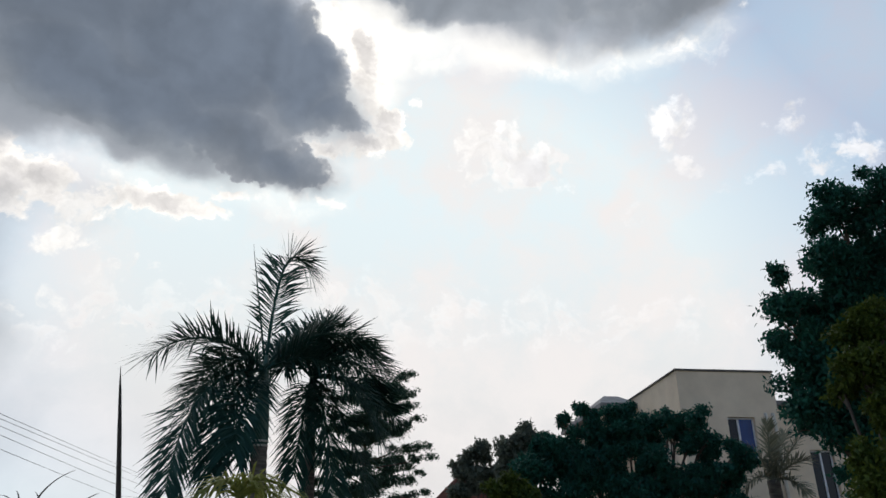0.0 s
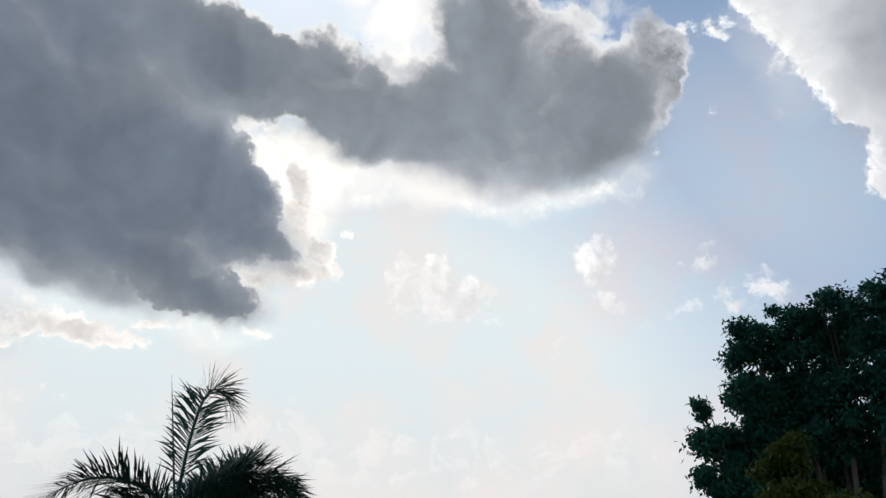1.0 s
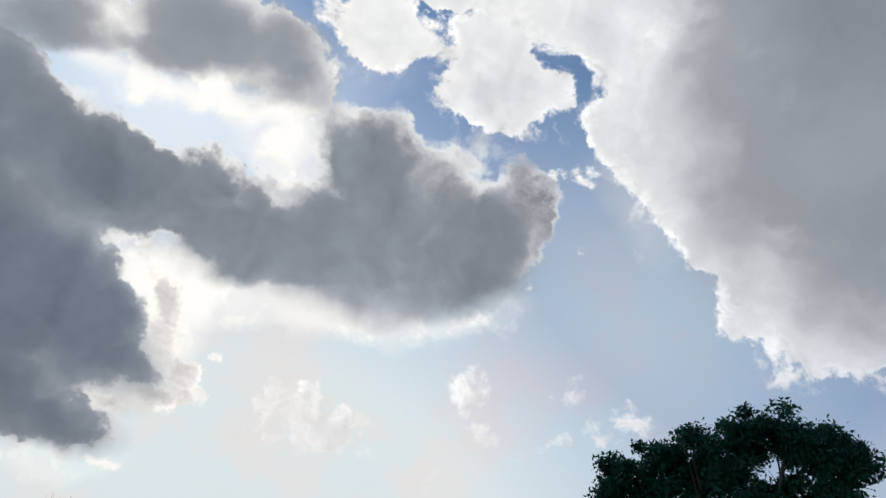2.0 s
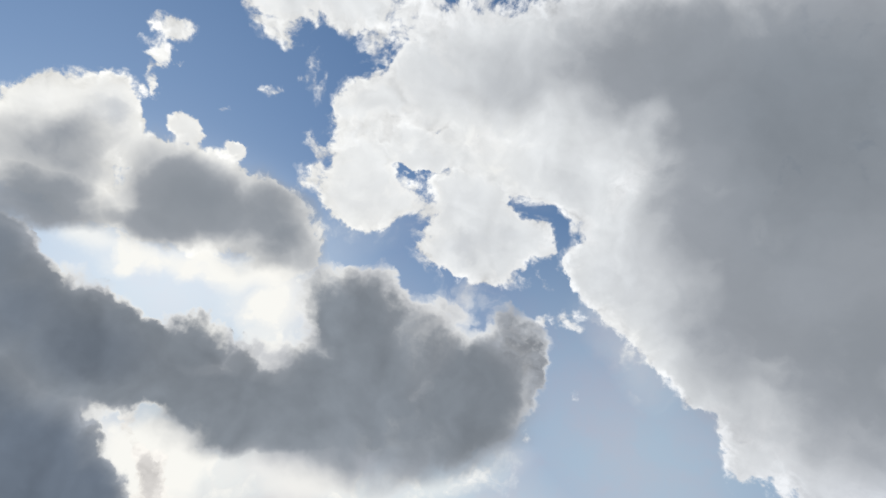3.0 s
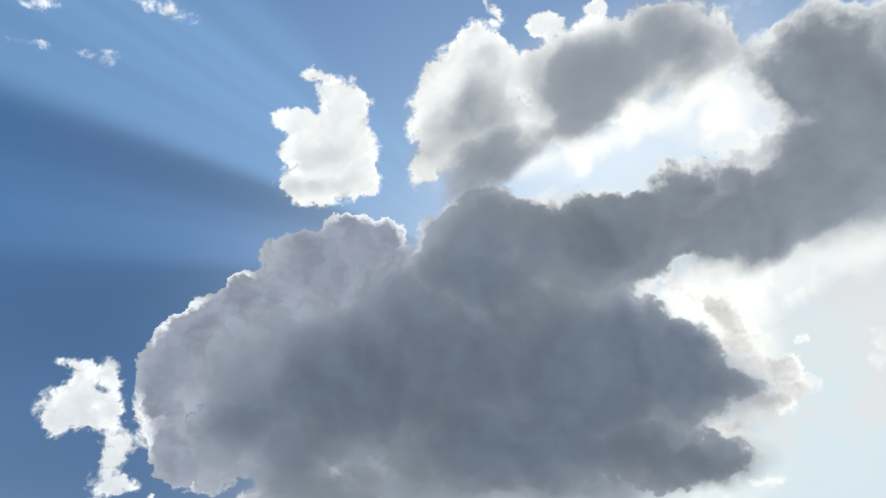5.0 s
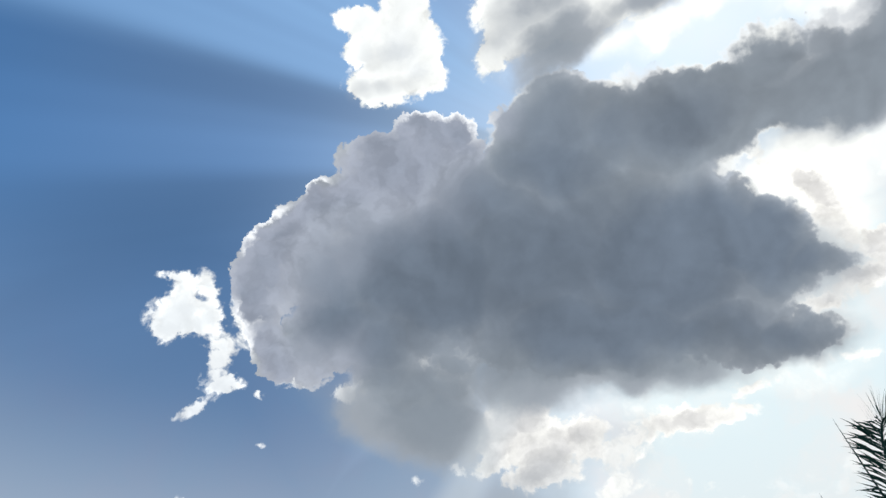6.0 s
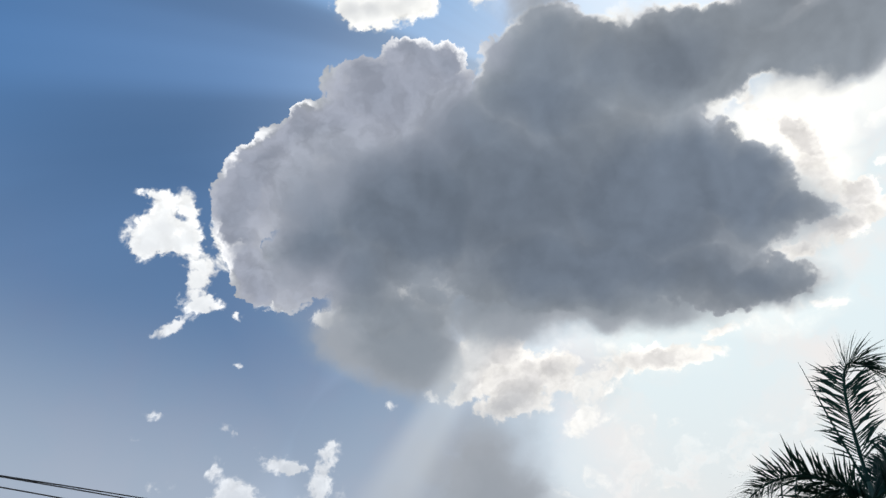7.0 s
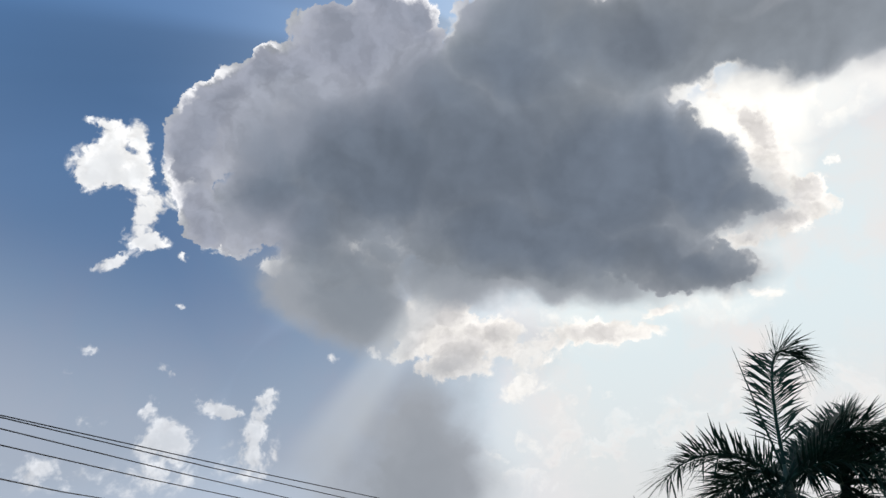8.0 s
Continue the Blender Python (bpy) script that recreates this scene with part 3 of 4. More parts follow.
# Sunlit cauliflower heads of the great cloud: pale lavender with a bright rim, darkening into its mass.
heads_tau = math_node(wt, "MULTIPLY_ADD", math_node(wt, "MINIMUM", math_node(wt, "MULTIPLY", heads, 1.6), 0.5), math_node(wt, "SUBTRACT", bill, 0.55), heads)
lit = spot((-0.307, 0.159), 0.088, 0.048, -19)
for place, rx, ry, turn in (((-0.575, 0.117), 0.054, 0.031, -18), ((-0.507, 0.145), 0.028, 0.020, -18), ((-0.674, -0.002), 0.030, 0.068, -19), ((-0.621, 0.095), 0.031, 0.046, -19)):
    lit = math_node(wt, "MAXIMUM", lit, spot(place, rx, ry, turn))
lit_rim = math_node(wt, "MULTIPLY", ramp_to(wt, heads_tau, 0.6, 0.15), math_node(wt, "MULTIPLY_ADD", lit, 2.0, 0.1, clamp=True))
head_body = mix_node(wt, ramp_to(wt, head_soft, 0.3, 2.0), (3.1, 3.3, 3.95), (1.95, 2.2, 2.75))
head_body = mix_node(wt, 1.0, head_body, ramp_to(wt, bumps, -0.25, 0.25, 0.9, 1.1, False), "MULTIPLY")
grey = mix_node(wt, math_node(wt, "MULTIPLY", ramp_to(wt, head_soft, 0.0, 0.5), ramp_to(wt, great, 1.8, 0.0, 0.05, 1.0, False)), grey, head_body)
sky = mix_node(wt, ramp_to(wt, heads_tau, 0.12, 0.18), sky, mix_node(wt, lit_rim, grey, (8.6, 8.6, 8.8)))
sky = mix_node(wt, thick_cover, sky, mix_node(wt, heart, mix_node(wt, ramp_to(wt, noise_node(wt, flat, 9.0, 2.0).outputs[0], 0.42, 0.6), mix_node(wt, loose, (4.6, 4.7, 5.0), (7.2, 7.2, 7.3)), mix_node(wt, ramp_to(wt, heads, 0.05, 0.3), rim, grey)), grey))
sky = mix_node(wt, ramp_to(wt, soft_tau, 0.0, 0.85, 0.0, 0.97), sky, mix_node(wt, ramp_to(wt, thick, 0.0, 0.4), soft_grey, grey))
sky = mix_node(wt, math_node(wt, "MULTIPLY", math_node(wt, "MULTIPLY", shafts, ramp_to(wt, sun_off, 0.32, 0.40)), ramp_to(wt, sun_off, 0.8, 0.45, 0.0, 0.3)), sky, (6.6, 7.0, 7.2))
back = wt.nodes.new("ShaderNodeBackground")
socket(wt, sky, back.inputs[0])
back.inputs[1].default_value = 0.1
out = wt.nodes.new("ShaderNodeOutputWorld")
wt.links.new(back.outputs[0], out.inputs[0])

lamp = bpy.data.lights.new("sun", "SUN")
lamp.energy, lamp.angle, lamp.color = 0.5, radians(20), (1.0, 0.95, 0.87)
sun = new("sun", lamp)
sun.matrix_world = look(SUN * 100, (0, 0, 0))


# ---- materials ----
def material(name, rough=0.7):
    m = bpy.data.materials.new(name)
    m.use_nodes = True
    t = m.node_tree
    b = t.nodes["Principled BSDF"]
    b.inputs["Roughness"].default_value = rough
    return m, t, b


def place_of(t):
    return t.nodes.new("ShaderNodeTexCoord").outputs["Object"]


def bump(t, b, value, strength, distance):
    n = t.nodes.new("ShaderNodeBump")
    n.inputs["Strength"].default_value, n.inputs["Distance"].default_value = strength, distance
    t.links.new(value, n.inputs["Height"])
    t.links.new(n.outputs[0], b.inputs["Normal"])


def leaf_material(name, dark, light, through_share=0.25, rough=0.5):
    m, t, b = material(name, rough)
    rnd = t.nodes.new("ShaderNodeNewGeometry").outputs["Random Per Island"]
    patch = noise_node(t, place_of(t), 1.3, 3.0).outputs[0]
    f = math_node(t, "ADD", math_node(t, "MULTIPLY", rnd, 0.6), math_node(t, "MULTIPLY_ADD", patch, 1.2, -0.4), clamp=True)
    col = mix_node(t, f, dark, light)
    socket(t, col, b.inputs["Base Color"])
    b.inputs["Specular IOR Level"].default_value = 0.14
    tr = t.nodes.new("ShaderNodeBsdfTranslucent")
    socket(t, col, tr.inputs[0])
    mx = t.nodes.new("ShaderNodeMixShader")
    mx.inputs[0].default_value = through_share
    t.links.new(b.outputs[0], mx.inputs[1])
    t.links.new(tr.outputs[0], mx.inputs[2])
    t.links.new(mx.outputs[0], t.nodes["Material Output"].inputs[0])
    return m


def rough_material(name, dark, light, scale, rough=0.85, relief=0.3, distance=0.01, stretch=(1, 1, 1), fine_scale=60.0):
    m, t, b = material(name, rough)
    p = vec_node(t, "MULTIPLY", place_of(t), stretch)
    a = noise_node(t, p, scale, 5.0, 0.6).outputs[0]
    g = noise_node(t, p, fine_scale, 3.0, 0.6).outputs[0]
    f = math_node(t, "ADD", math_node(t, "MULTIPLY", a, 0.75), math_node(t, "MULTIPLY", g, 0.25))
    socket(t, mix_node(t, ramp_to(t, f, 0.3, 0.7), dark, light), b.inputs["Base Color"])
    socket(t, ramp_to(t, g, 0.2, 0.8, max(rough - 0.12, 0.02), min(rough + 0.1, 1.0)), b.inputs["Roughness"])
    bump(t, b, f, relief, distance)
    return m


PALM_LEAF = leaf_material("palm_leaf", (0.012, 0.045, 0.036), (0.03, 0.08, 0.058), 0.1, 0.65)
PALM_YOUNG = leaf_material("young_palm_leaf", (0.14, 0.17, 0.03), (0.36, 0.36, 0.10), 0.45, 0.45)
PALM_PALE = leaf_material("date_palm_leaf", (0.14, 0.14, 0.09), (0.30, 0.28, 0.19), 0.3, 0.6)
NEEM_LEAF = leaf_material("broad_leaf", (0.012, 0.065, 0.05), (0.03, 0.14, 0.085), 0.25)
NEAR_LEAF = leaf_material("olive_leaf", (0.018, 0.05, 0.015), (0.11, 0.14, 0.02), 0.3)
# Distance haze is put into this colour: paler and greyer than the near leaves.
FAR_LEAF = leaf_material("hazy_grey_green_leaf", (0.09, 0.11, 0.085), (0.20, 0.22, 0.16), 0.45)
FEATHER_LEAF = leaf_material("feathery_leaf", (0.04, 0.09, 0.065), (0.09, 0.16, 0.1), 0.35)
BARK = rough_material("bark", (0.05, 0.04, 0.03), (0.15, 0.12, 0.09), 9.0, 0.9, 0.7, 0.02, (1, 1, 0.25))
PALM_BARK = rough_material("palm_bark", (0.07, 0.06, 0.05), (0.20, 0.17, 0.14), 6.0, 0.9, 0.6, 0.015, (0.6, 0.6, 4))
SHAFT = rough_material("green_crownshaft", (0.03, 0.07, 0.05), (0.07, 0.13, 0.08), 4.0, 0.5, 0.2, 0.005, (3, 3, 0.6))
BAND = rough_material("pale_band", (0.42, 0.40, 0.36), (0.6, 0.58, 0.52), 12.0, 0.7)
WALL = rough_material("cream_render", (0.62, 0.49, 0.35), (0.78, 0.63, 0.46), 0.9, 0.9, 0.15, 0.004)
COPING = rough_material("dark_coping", (0.09, 0.08, 0.07), (0.17, 0.15, 0.13), 4.0, 0.8)
ROOF = rough_material("grey_roof", (0.14, 0.13, 0.125), (0.26, 0.25, 0.24), 3.0, 0.8)
RED_ROOF = rough_material("red_roof", (0.16, 0.06, 0.04), (0.28, 0.12, 0.08), 5.0, 0.8)
FRAME_WHITE = rough_material("white_window_frame", (0.55, 0.55, 0.56), (0.7, 0.7, 0.7), 8.0, 0.45, 0.05)
PIPE = rough_material("cream_pipe", (0.50, 0.44, 0.36), (0.62, 0.56, 0.47), 6.0, 0.6, 0.1)
CABLE = rough_material("black_cable", (0.012, 0.012, 0.013), (0.03, 0.03, 0.03), 20.0, 0.6, 0.05)
STEEL = rough_material("rusty_dark_steel", (0.02, 0.016, 0.014), (0.07, 0.05, 0.04), 14.0, 0.7, 0.3, 0.003)
GROUND = rough_material("dry_ground", (0.12, 0.10, 0.07), (0.26, 0.21, 0.15), 0.35, 0.95, 0.6, 0.03, fine_scale=9.0)


def glass_material(name, dark, light):
    m, t, b = material(name, 0.12)
    n = noise_node(t, place_of(t), 1.5, 2.0).outputs[0]
    socket(t, mix_node(t, n, dark, light), b.inputs["Base Color"])
    b.inputs["Metallic"].default_value = 0.0
    b.inputs["Specular IOR Level"].default_value = 0.25
    bump(t, b, n, 0.05, 0.002)
    return m


GLASS = glass_material("dark_glass", (0.002, 0.003, 0.008), (0.004, 0.008, 0.02))
BLUE_GLASS = glass_material("blue_tinted_glass", (0.006, 0.025, 0.10), (0.015, 0.06, 0.24))


# ---- builders ----
def thing(name, place=(0, 0, 0), label="", category="", group="", kind=""):
    ob = new(name)
    ob.location = place
    ob.empty_display_size = 0.2
    return tagged(ob, label, category, group, kind)


def part(name, bm, mat, parent, label="", smooth=False):
    """Links a bmesh, in the parent's own coordinates, as one mesh under a thing or a part."""
    me = bpy.data.meshes.new(name)
    bmesh.ops.recalc_face_normals(bm, faces=bm.faces)
    bm.to_mesh(me)
    bm.free()
    me.materials.append(mat)
    if smooth:
        me.shade_smooth()
    ob = new(name, me)
    if parent:
        ob.parent = parent
    return tagged(ob, label)


def box(lo, hi, bevel=0.0):
    bm = bmesh.new()
    bmesh.ops.create_cube(bm, size=1)
    for v in bm.verts:
        v.co = Vector([l + (h - l) * (c + 0.5) for l, h, c in zip(lo, hi, v.co)])
    if bevel:
        bmesh.ops.bevel(bm, geom=bm.edges[:], offset=bevel, segments=2, affect="EDGES")
    return bm


def tube(bm, points, radii, sides=8):
    """A tapered tube along points."""
    rings = []
    for i, p in enumerate(points):
        d = (points[min(i + 1, len(points) - 1)] - points[max(i - 1, 0)]).normalized()
        a = d.orthogonal().normalized() if not rings else (last - d * last.dot(d)).normalized()
        last = a
        b = d.cross(a)
        rings.append([bm.verts.new(p + (a * math.cos(k * math.tau / sides) + b * math.sin(k * math.tau / sides)) * radii[i]) for k in range(sides)])
    for r, s in zip(rings, rings[1:]):
        for k in range(sides):
            bm.faces.new((r[k], r[(k + 1) % sides], s[(k + 1) % sides], s[k]))
    bm.faces.new(rings[0][::-1])
    bm.faces.new(rings[-1])
    return bm


def bezier(p0, p1, p2, n):
    p0, p1, p2 = Vector(p0), Vector(p1), Vector(p2)
    return [p0 * (1 - s) ** 2 + p1 * (2 * s * (1 - s)) + p2 * s * s for s in (i / n for i in range(n + 1))]


def frond(parent, base, over, tip, leaf=0.55, pairs=60, mat=None, rng=random, droop=0.35, width=0.028, label="", name="frond"):
    """A feather leaf: a bowed rib with narrow leaflets down both sides, hanging more towards their ends."""
    pts = bezier(base, over, tip, 24)
    size = sum((b - a).length for a, b in zip(pts, pts[1:]))
    bm = bmesh.new()
    tube(bm, pts, [0.028 * (1 - i / 25) ** 0.8 + 0.004 for i in range(25)], 5)
    for i in range(pairs):
        s = 0.10 + 0.90 * i / (pairs - 1)
        k = min(int(s * 24), 23)
        p = pts[k].lerp(pts[k + 1], s * 24 - k)
        along = (pts[k + 1] - pts[k]).normalized()
        side = along.cross(Vector((0, 0, 1)))
        if side.length < 0.25:
            side = along.cross(Vector((0.3, -1, 0.1)))
        side.normalize()
        up = side.cross(along)
        ln = leaf * (0.62 + 0.38 * math.sin(math.pi * min(s * 0.8 + 0.1, 1.0))) * rng.uniform(0.85, 1.12)
        for hand in (-1, 1):
            lift = rng.gauss(0.3, 0.5)
            ahead = 0.75 + 1.0 * s ** 2 + rng.gauss(0, 0.14)
            d = (side * hand + along * ahead + up * lift).normalized()
            across = d.cross(up).normalized() * (width * 0.5)
            fall = Vector((0, 0, -1)) * (droop * ln * rng.uniform(0.6, 1.3))
            a0 = p
            a1 = p + d * ln * 0.5 + fall * 0.22
            a2 = p + d * ln * 0.93 + fall
            v = [bm.verts.new(q) for q in (a0 - across * 0.4, a0 + across * 0.4, a1 + across, a1 - across, a2)]
            bm.faces.new((v[0], v[1], v[2], v[3]))
            bm.faces.new((v[3], v[2], v[4]))
    me = bpy.data.meshes.new(name)
    bm.to_mesh(me)
    bm.free()
    me.materials.append(mat or PALM_LEAF)
    ob = new(name, me)
    ob.parent = parent
    return tagged(ob, label)


def leaf_cloud(centres, count, size, rng, sprays=40, spread=0.25, flatten=1.0):
    """Many small folded leaves gathered in sprays over clumps (x, y, z, radius)."""
    vol = np.array([c[3] ** 2.2 for c in centres])
    share = vol / vol.sum()
    verts, tips = [], []
    for (cx, cy, cz, r), part_of in zip(centres, share):
        n = max(int(count * part_of), 30)
        k = max(int(sprays * (r ** 1.6)) + 5, 6)
        d = rng.normal(size=(k, 3))
        d /= np.linalg.norm(d, axis=1)[:, None]
        hub = d * (r * rng.uniform(0.1, 1.0, (k, 1)) ** 0.6 * 0.85)
        hub[:, 2] *= flatten
        own = rng.uniform(0.6, 1.3, k) * spread * r ** 0.6
        pick = rng.integers(0, k, n)
        offset = np.clip(rng.normal(size=(n, 3)), -1.9, 1.9) * own[pick][:, None] * (0.55, 0.55, 0.42)
        verts.append(np.array((cx, cy, cz)) + hub[pick] + offset)
    at = np.concatenate(verts)
    n = len(at)
    along = rng.normal(size=(n, 3)) + (0, 0, -0.35)
    along /= np.linalg.norm(along, axis=1)[:, None]
    up = rng.normal(size=(n, 3)) * 0.6 + (0, 0, 1)
    side = np.cross(along, up)
    side /= np.linalg.norm(side, axis=1)[:, None] + 1e-6
    fold = np.cross(side, along)
    ln = (size * rng.uniform(0.65, 1.3, n))[:, None]
    quad = np.stack([at, at + along * ln * 0.45 + side * ln * 0.24 + fold * ln * 0.07, at + along * ln, at + along * ln * 0.45 - side * ln * 0.24 + fold * ln * 0.07], 1).reshape(-1, 3)
    i = np.arange(n)[:, None] * 4
    tris = np.concatenate([i + (0, 1, 2), i + (0, 2, 3)], 0)
    return quad, tris


def quick_mesh(name, verts, tris, mat, parent):
    me = bpy.data.meshes.new(name)
    me.vertices.add(len(verts))
    me.vertices.foreach_set("co", verts.astype(np.float32).ravel())
    me.loops.add(tris.size)
    me.loops.foreach_set("vertex_index", tris.astype(np.int32).ravel())
    me.polygons.add(len(tris))
    me.polygons.foreach_set("loop_start", np.arange(0, tris.size, 3, dtype=np.int32))
    me.update(calc_edges=True)
    me.materials.append(mat)
    ob = new(name, me)
    ob.parent = parent
    return ob


def tree(name, foot, clumps, leaves, size, mat, label, seed, trunk_r=0.2, spread=0.25, flatten=1.0, sprays=40, group="", tiered=False):
    """A tree: tapered trunk, a limb to each clump, and a crown of single leaves. clumps: x, y, z, radius in the world."""
    rng, rnd = np.random.default_rng(seed), random.Random(seed)
    base = Vector(foot)
    top = thing(name, foot, label, "tree", group)
    own = [(x - base.x, y - base.y, z - base.z, r) for x, y, z, r in clumps]
    mean = Vector([sum(c[i] for c in own) / len(own) for i in range(3)])
    low = min(c[2] - c[3] for c in own)
    fork = Vector((mean.x * 0.35, mean.y * 0.35, max(low * 0.8, mean.z * 0.35)))
    bm = bmesh.new()
    pts = bezier((0, 0, -0.1), (rnd.uniform(-0.15, 0.15), rnd.uniform(-0.15, 0.15), fork.z * 0.5), fork, 8)
    tube(bm, pts, [trunk_r * (1.35 - 0.1 * i) if i < 3 else trunk_r * (1.1 - 0.05 * i) for i in range(9)], 10)
    part("trunk", bm, BARK, top, smooth=True)
    if tiered:
        bm = bmesh.new()
        tube(bm, bezier(fork - Vector((0, 0, 0.2)), fork * 1.2, (mean.x, mean.y, max(c[2] for c in own)), 8), [trunk_r * 0.6 * (1 - i / 9) + 0.01 for i in range(9)], 8)
        part("leader", bm, BARK, top, smooth=True)
    for number, (x, y, z, r) in enumerate(own):
        if tiered and number % 4 != 3:
            continue
        end = Vector((x, y, z))
        bm = bmesh.new()
        if tiered:
            share = min(max((z - 0.25 - fork.z) / max(max(c[2] for c in own) - fork.z, 0.1), 0.0), 1.0)
            root = fork.lerp(Vector((mean.x, mean.y, max(c[2] for c in own))), share)
            tube(bm, bezier(root, root.lerp(end, 0.5) + Vector((0, 0, -0.06)), end, 6), [0.022 - 0.003 * i for i in range(7)], 5)
            part("limb", bm, BARK, top, smooth=True)
            continue
        bow = fork.lerp(end, 0.5) + Vector((rnd.uniform(-0.2, 0.2), rnd.uniform(-0.2, 0.2), rnd.uniform(-0.25, 0.1)))
        path = bezier(fork - Vector((0, 0, 0.1)), bow, end, 8)
        tube(bm, path, [trunk_r * 0.3 * (1 - i / 9.5) + 0.006 for i in range(9)], 6)
        for _ in range(5):
            d = Vector((rnd.gauss(0, 1), rnd.gauss(0, 1), rnd.gauss(0.2, 0.8))).normalized()
            tube(bm, bezier(path[rnd.choice((6, 7, 8))], end + d * r * 0.4, end + d * r * 0.9 - Vector((0, 0, 0.1 * r)), 5), [0.018 - 0.0028 * i for i in range(6)], 4)
        part("limb", bm, BARK, top, smooth=True)
    quick_mesh("crown", *leaf_cloud(own, leaves, size, rng, sprays, spread, flatten), mat, top)
    return top


# ---- ground ----
bm = bmesh.new()
bmesh.ops.create_grid(bm, x_segments=90, y_segments=90, size=1)
for v in bm.verts:
    far = v.co.length
    v.co = Vector((v.co.x, v.co.y, 0)) * (25 + 2475 * max(abs(v.co.x), abs(v.co.y)) ** 3)
    v.co.z = (noise.noise(v.co * 0.12) * 0.1 - 0.05) * min(v.co.length / 6, 1)
tagged(part("ground", bm, GROUND, None, smooth=True), "dry sandy brown earth under the garden", "ground", kind="structure")


# ---- house ----
HOUSE = (7.02, 21.48, 7.20)
house = thing("house", (HOUSE[0], HOUSE[1], 0), "cream rendered two-storey house with a flat parapet roof", "house")
house.rotation_euler = (0, 0, radians(5))
TOP = HOUSE[2]
FRONT = 3.0


def wall_with_openings(name, x0, x1, z0, z1, y0, y1, holes, parent, mat, label=""):
    """A wall of thickness y0 to y1 with rectangular openings (x0, x1, z0, z1) right through it."""
    xs = sorted({x0, x1, *[h[0] for h in holes], *[h[1] for h in holes]})
    zs = sorted({z0, z1, *[h[2] for h in holes], *[h[3] for h in holes]})
    bm = bmesh.new()
    def solid(i, j):
        if not (0 <= i < len(xs) - 1 and 0 <= j < len(zs) - 1):
            return False
        cx, cz = (xs[i] + xs[i + 1]) / 2, (zs[j] + zs[j + 1]) / 2
        return not any(h[0] < cx < h[1] and h[2] < cz < h[3] for h in holes)
    def quad(*c):
        bm.faces.new([bm.verts.new(q) for q in c])
    for i in range(len(xs) - 1):
        for j in range(len(zs) - 1):
            if not solid(i, j):
                continue
            a, b, c, d = xs[i], xs[i + 1], zs[j], zs[j + 1]
            quad((a, y0, c), (b, y0, c), (b, y0, d), (a, y0, d))
            quad((a, y1, c), (a, y1, d), (b, y1, d), (b, y1, c))
            if not solid(i - 1, j):
                quad((a, y0, c), (a, y0, d), (a, y1, d), (a, y1, c))
            if not solid(i + 1, j):
                quad((b, y0, c), (b, y1, c), (b, y1, d), (b, y0, d))
            if not solid(i, j - 1):
                quad((a, y0, c), (a, y1, c), (b, y1, c), (b, y0, c))
            if not solid(i, j + 1):
                quad((a, y0, d), (b, y0, d), (b, y1, d), (a, y1, d))
    bmesh.ops.remove_doubles(bm, verts=bm.verts[:], dist=0.0005)
    return part(name, bm, mat, parent, label)


def window(parent, x0, x1, z0, z1, y, split=0.5, glass=None):
    """A sliding window with a white frame, two blue panes and a sill, set back in its opening."""
    w = new("window")
    w.parent = parent
    tagged(w, "sliding window with blue tinted glass")
    for lo, hi, nm in (((x0, y, z0), (x0 + 0.05, y + 0.07, z1), "jamb"), ((x1 - 0.05, y, z0), (x1, y + 0.07, z1), "jamb"),
                       ((x0 + 0.05, y, z1 - 0.05), (x1 - 0.05, y + 0.07, z1), "head"), ((x0 + 0.05, y, z0), (x1 - 0.05, y + 0.07, z0 + 0.05), "window_rail")):
        part(nm, box(lo, hi, 0.006), FRAME_WHITE, w)
    xm = x0 + (x1 - x0) * split
    part("mullion", box((xm - 0.03, y - 0.01, z0 + 0.05), (xm + 0.03, y + 0.06, z1 - 0.05), 0.006), FRAME_WHITE, w)
    part("pane", box((x0 + 0.05, y + 0.03, z0 + 0.05), (xm - 0.03, y + 0.038, z1 - 0.05)), GLASS, w)
    part("pane", box((xm + 0.03, y + 0.015, z0 + 0.05), (x1 - 0.05, y + 0.023, z1 - 0.05)), glass or BLUE_GLASS, w)
    part("sill", box((x0 - 0.08, y - 0.22, z0 - 0.07), (x1 + 0.08, y + 0.0, z0 - 0.002), 0.01), WALL, w)


W1 = (1.4, 2.24, TOP - 2.65, TOP - 1.42)
wall_with_openings("wall", 0, FRONT, 0, TOP - 0.06, 0, 0.22, [W1, (1.4, 2.24, TOP - 6.1, TOP - 4.7)], house, WALL, "cream rendered front wall")
window(house, *W1, 0.12, 0.42)
window(house, 1.4, 2.24, TOP - 6.1, TOP - 4.7, 0.12, 0.42)
side = wall_with_openings("wall", 0.22, 9.5, 0, TOP - 0.06, -0.22, 0, [(1.1, 1.75, TOP - 2.9, TOP - 1.6)], house, WALL, "cream rendered side wall")
side.rotation_euler = (0, 0, radians(90))
part("pane", box((0.1, 1.1, TOP - 2.9), (0.108, 1.75, TOP - 1.6)), GLASS, house)
right_side = wall_with_openings("wall", 0.22, 9.5, 0, TOP - 0.06, -0.22, 0, [], house, WALL)
right_side.rotation_euler, right_side.location = (0, 0, radians(90)), (FRONT - 0.22, 0, 0)
part("wall", box((0, 9.5, 0), (FRONT, 9.72, TOP - 0.06)), WALL, house)
part("roof_slab", box((0.22, 0.22, TOP - 0.75), (FRONT - 0.22, 9.5, TOP - 0.55)), ROOF, house)
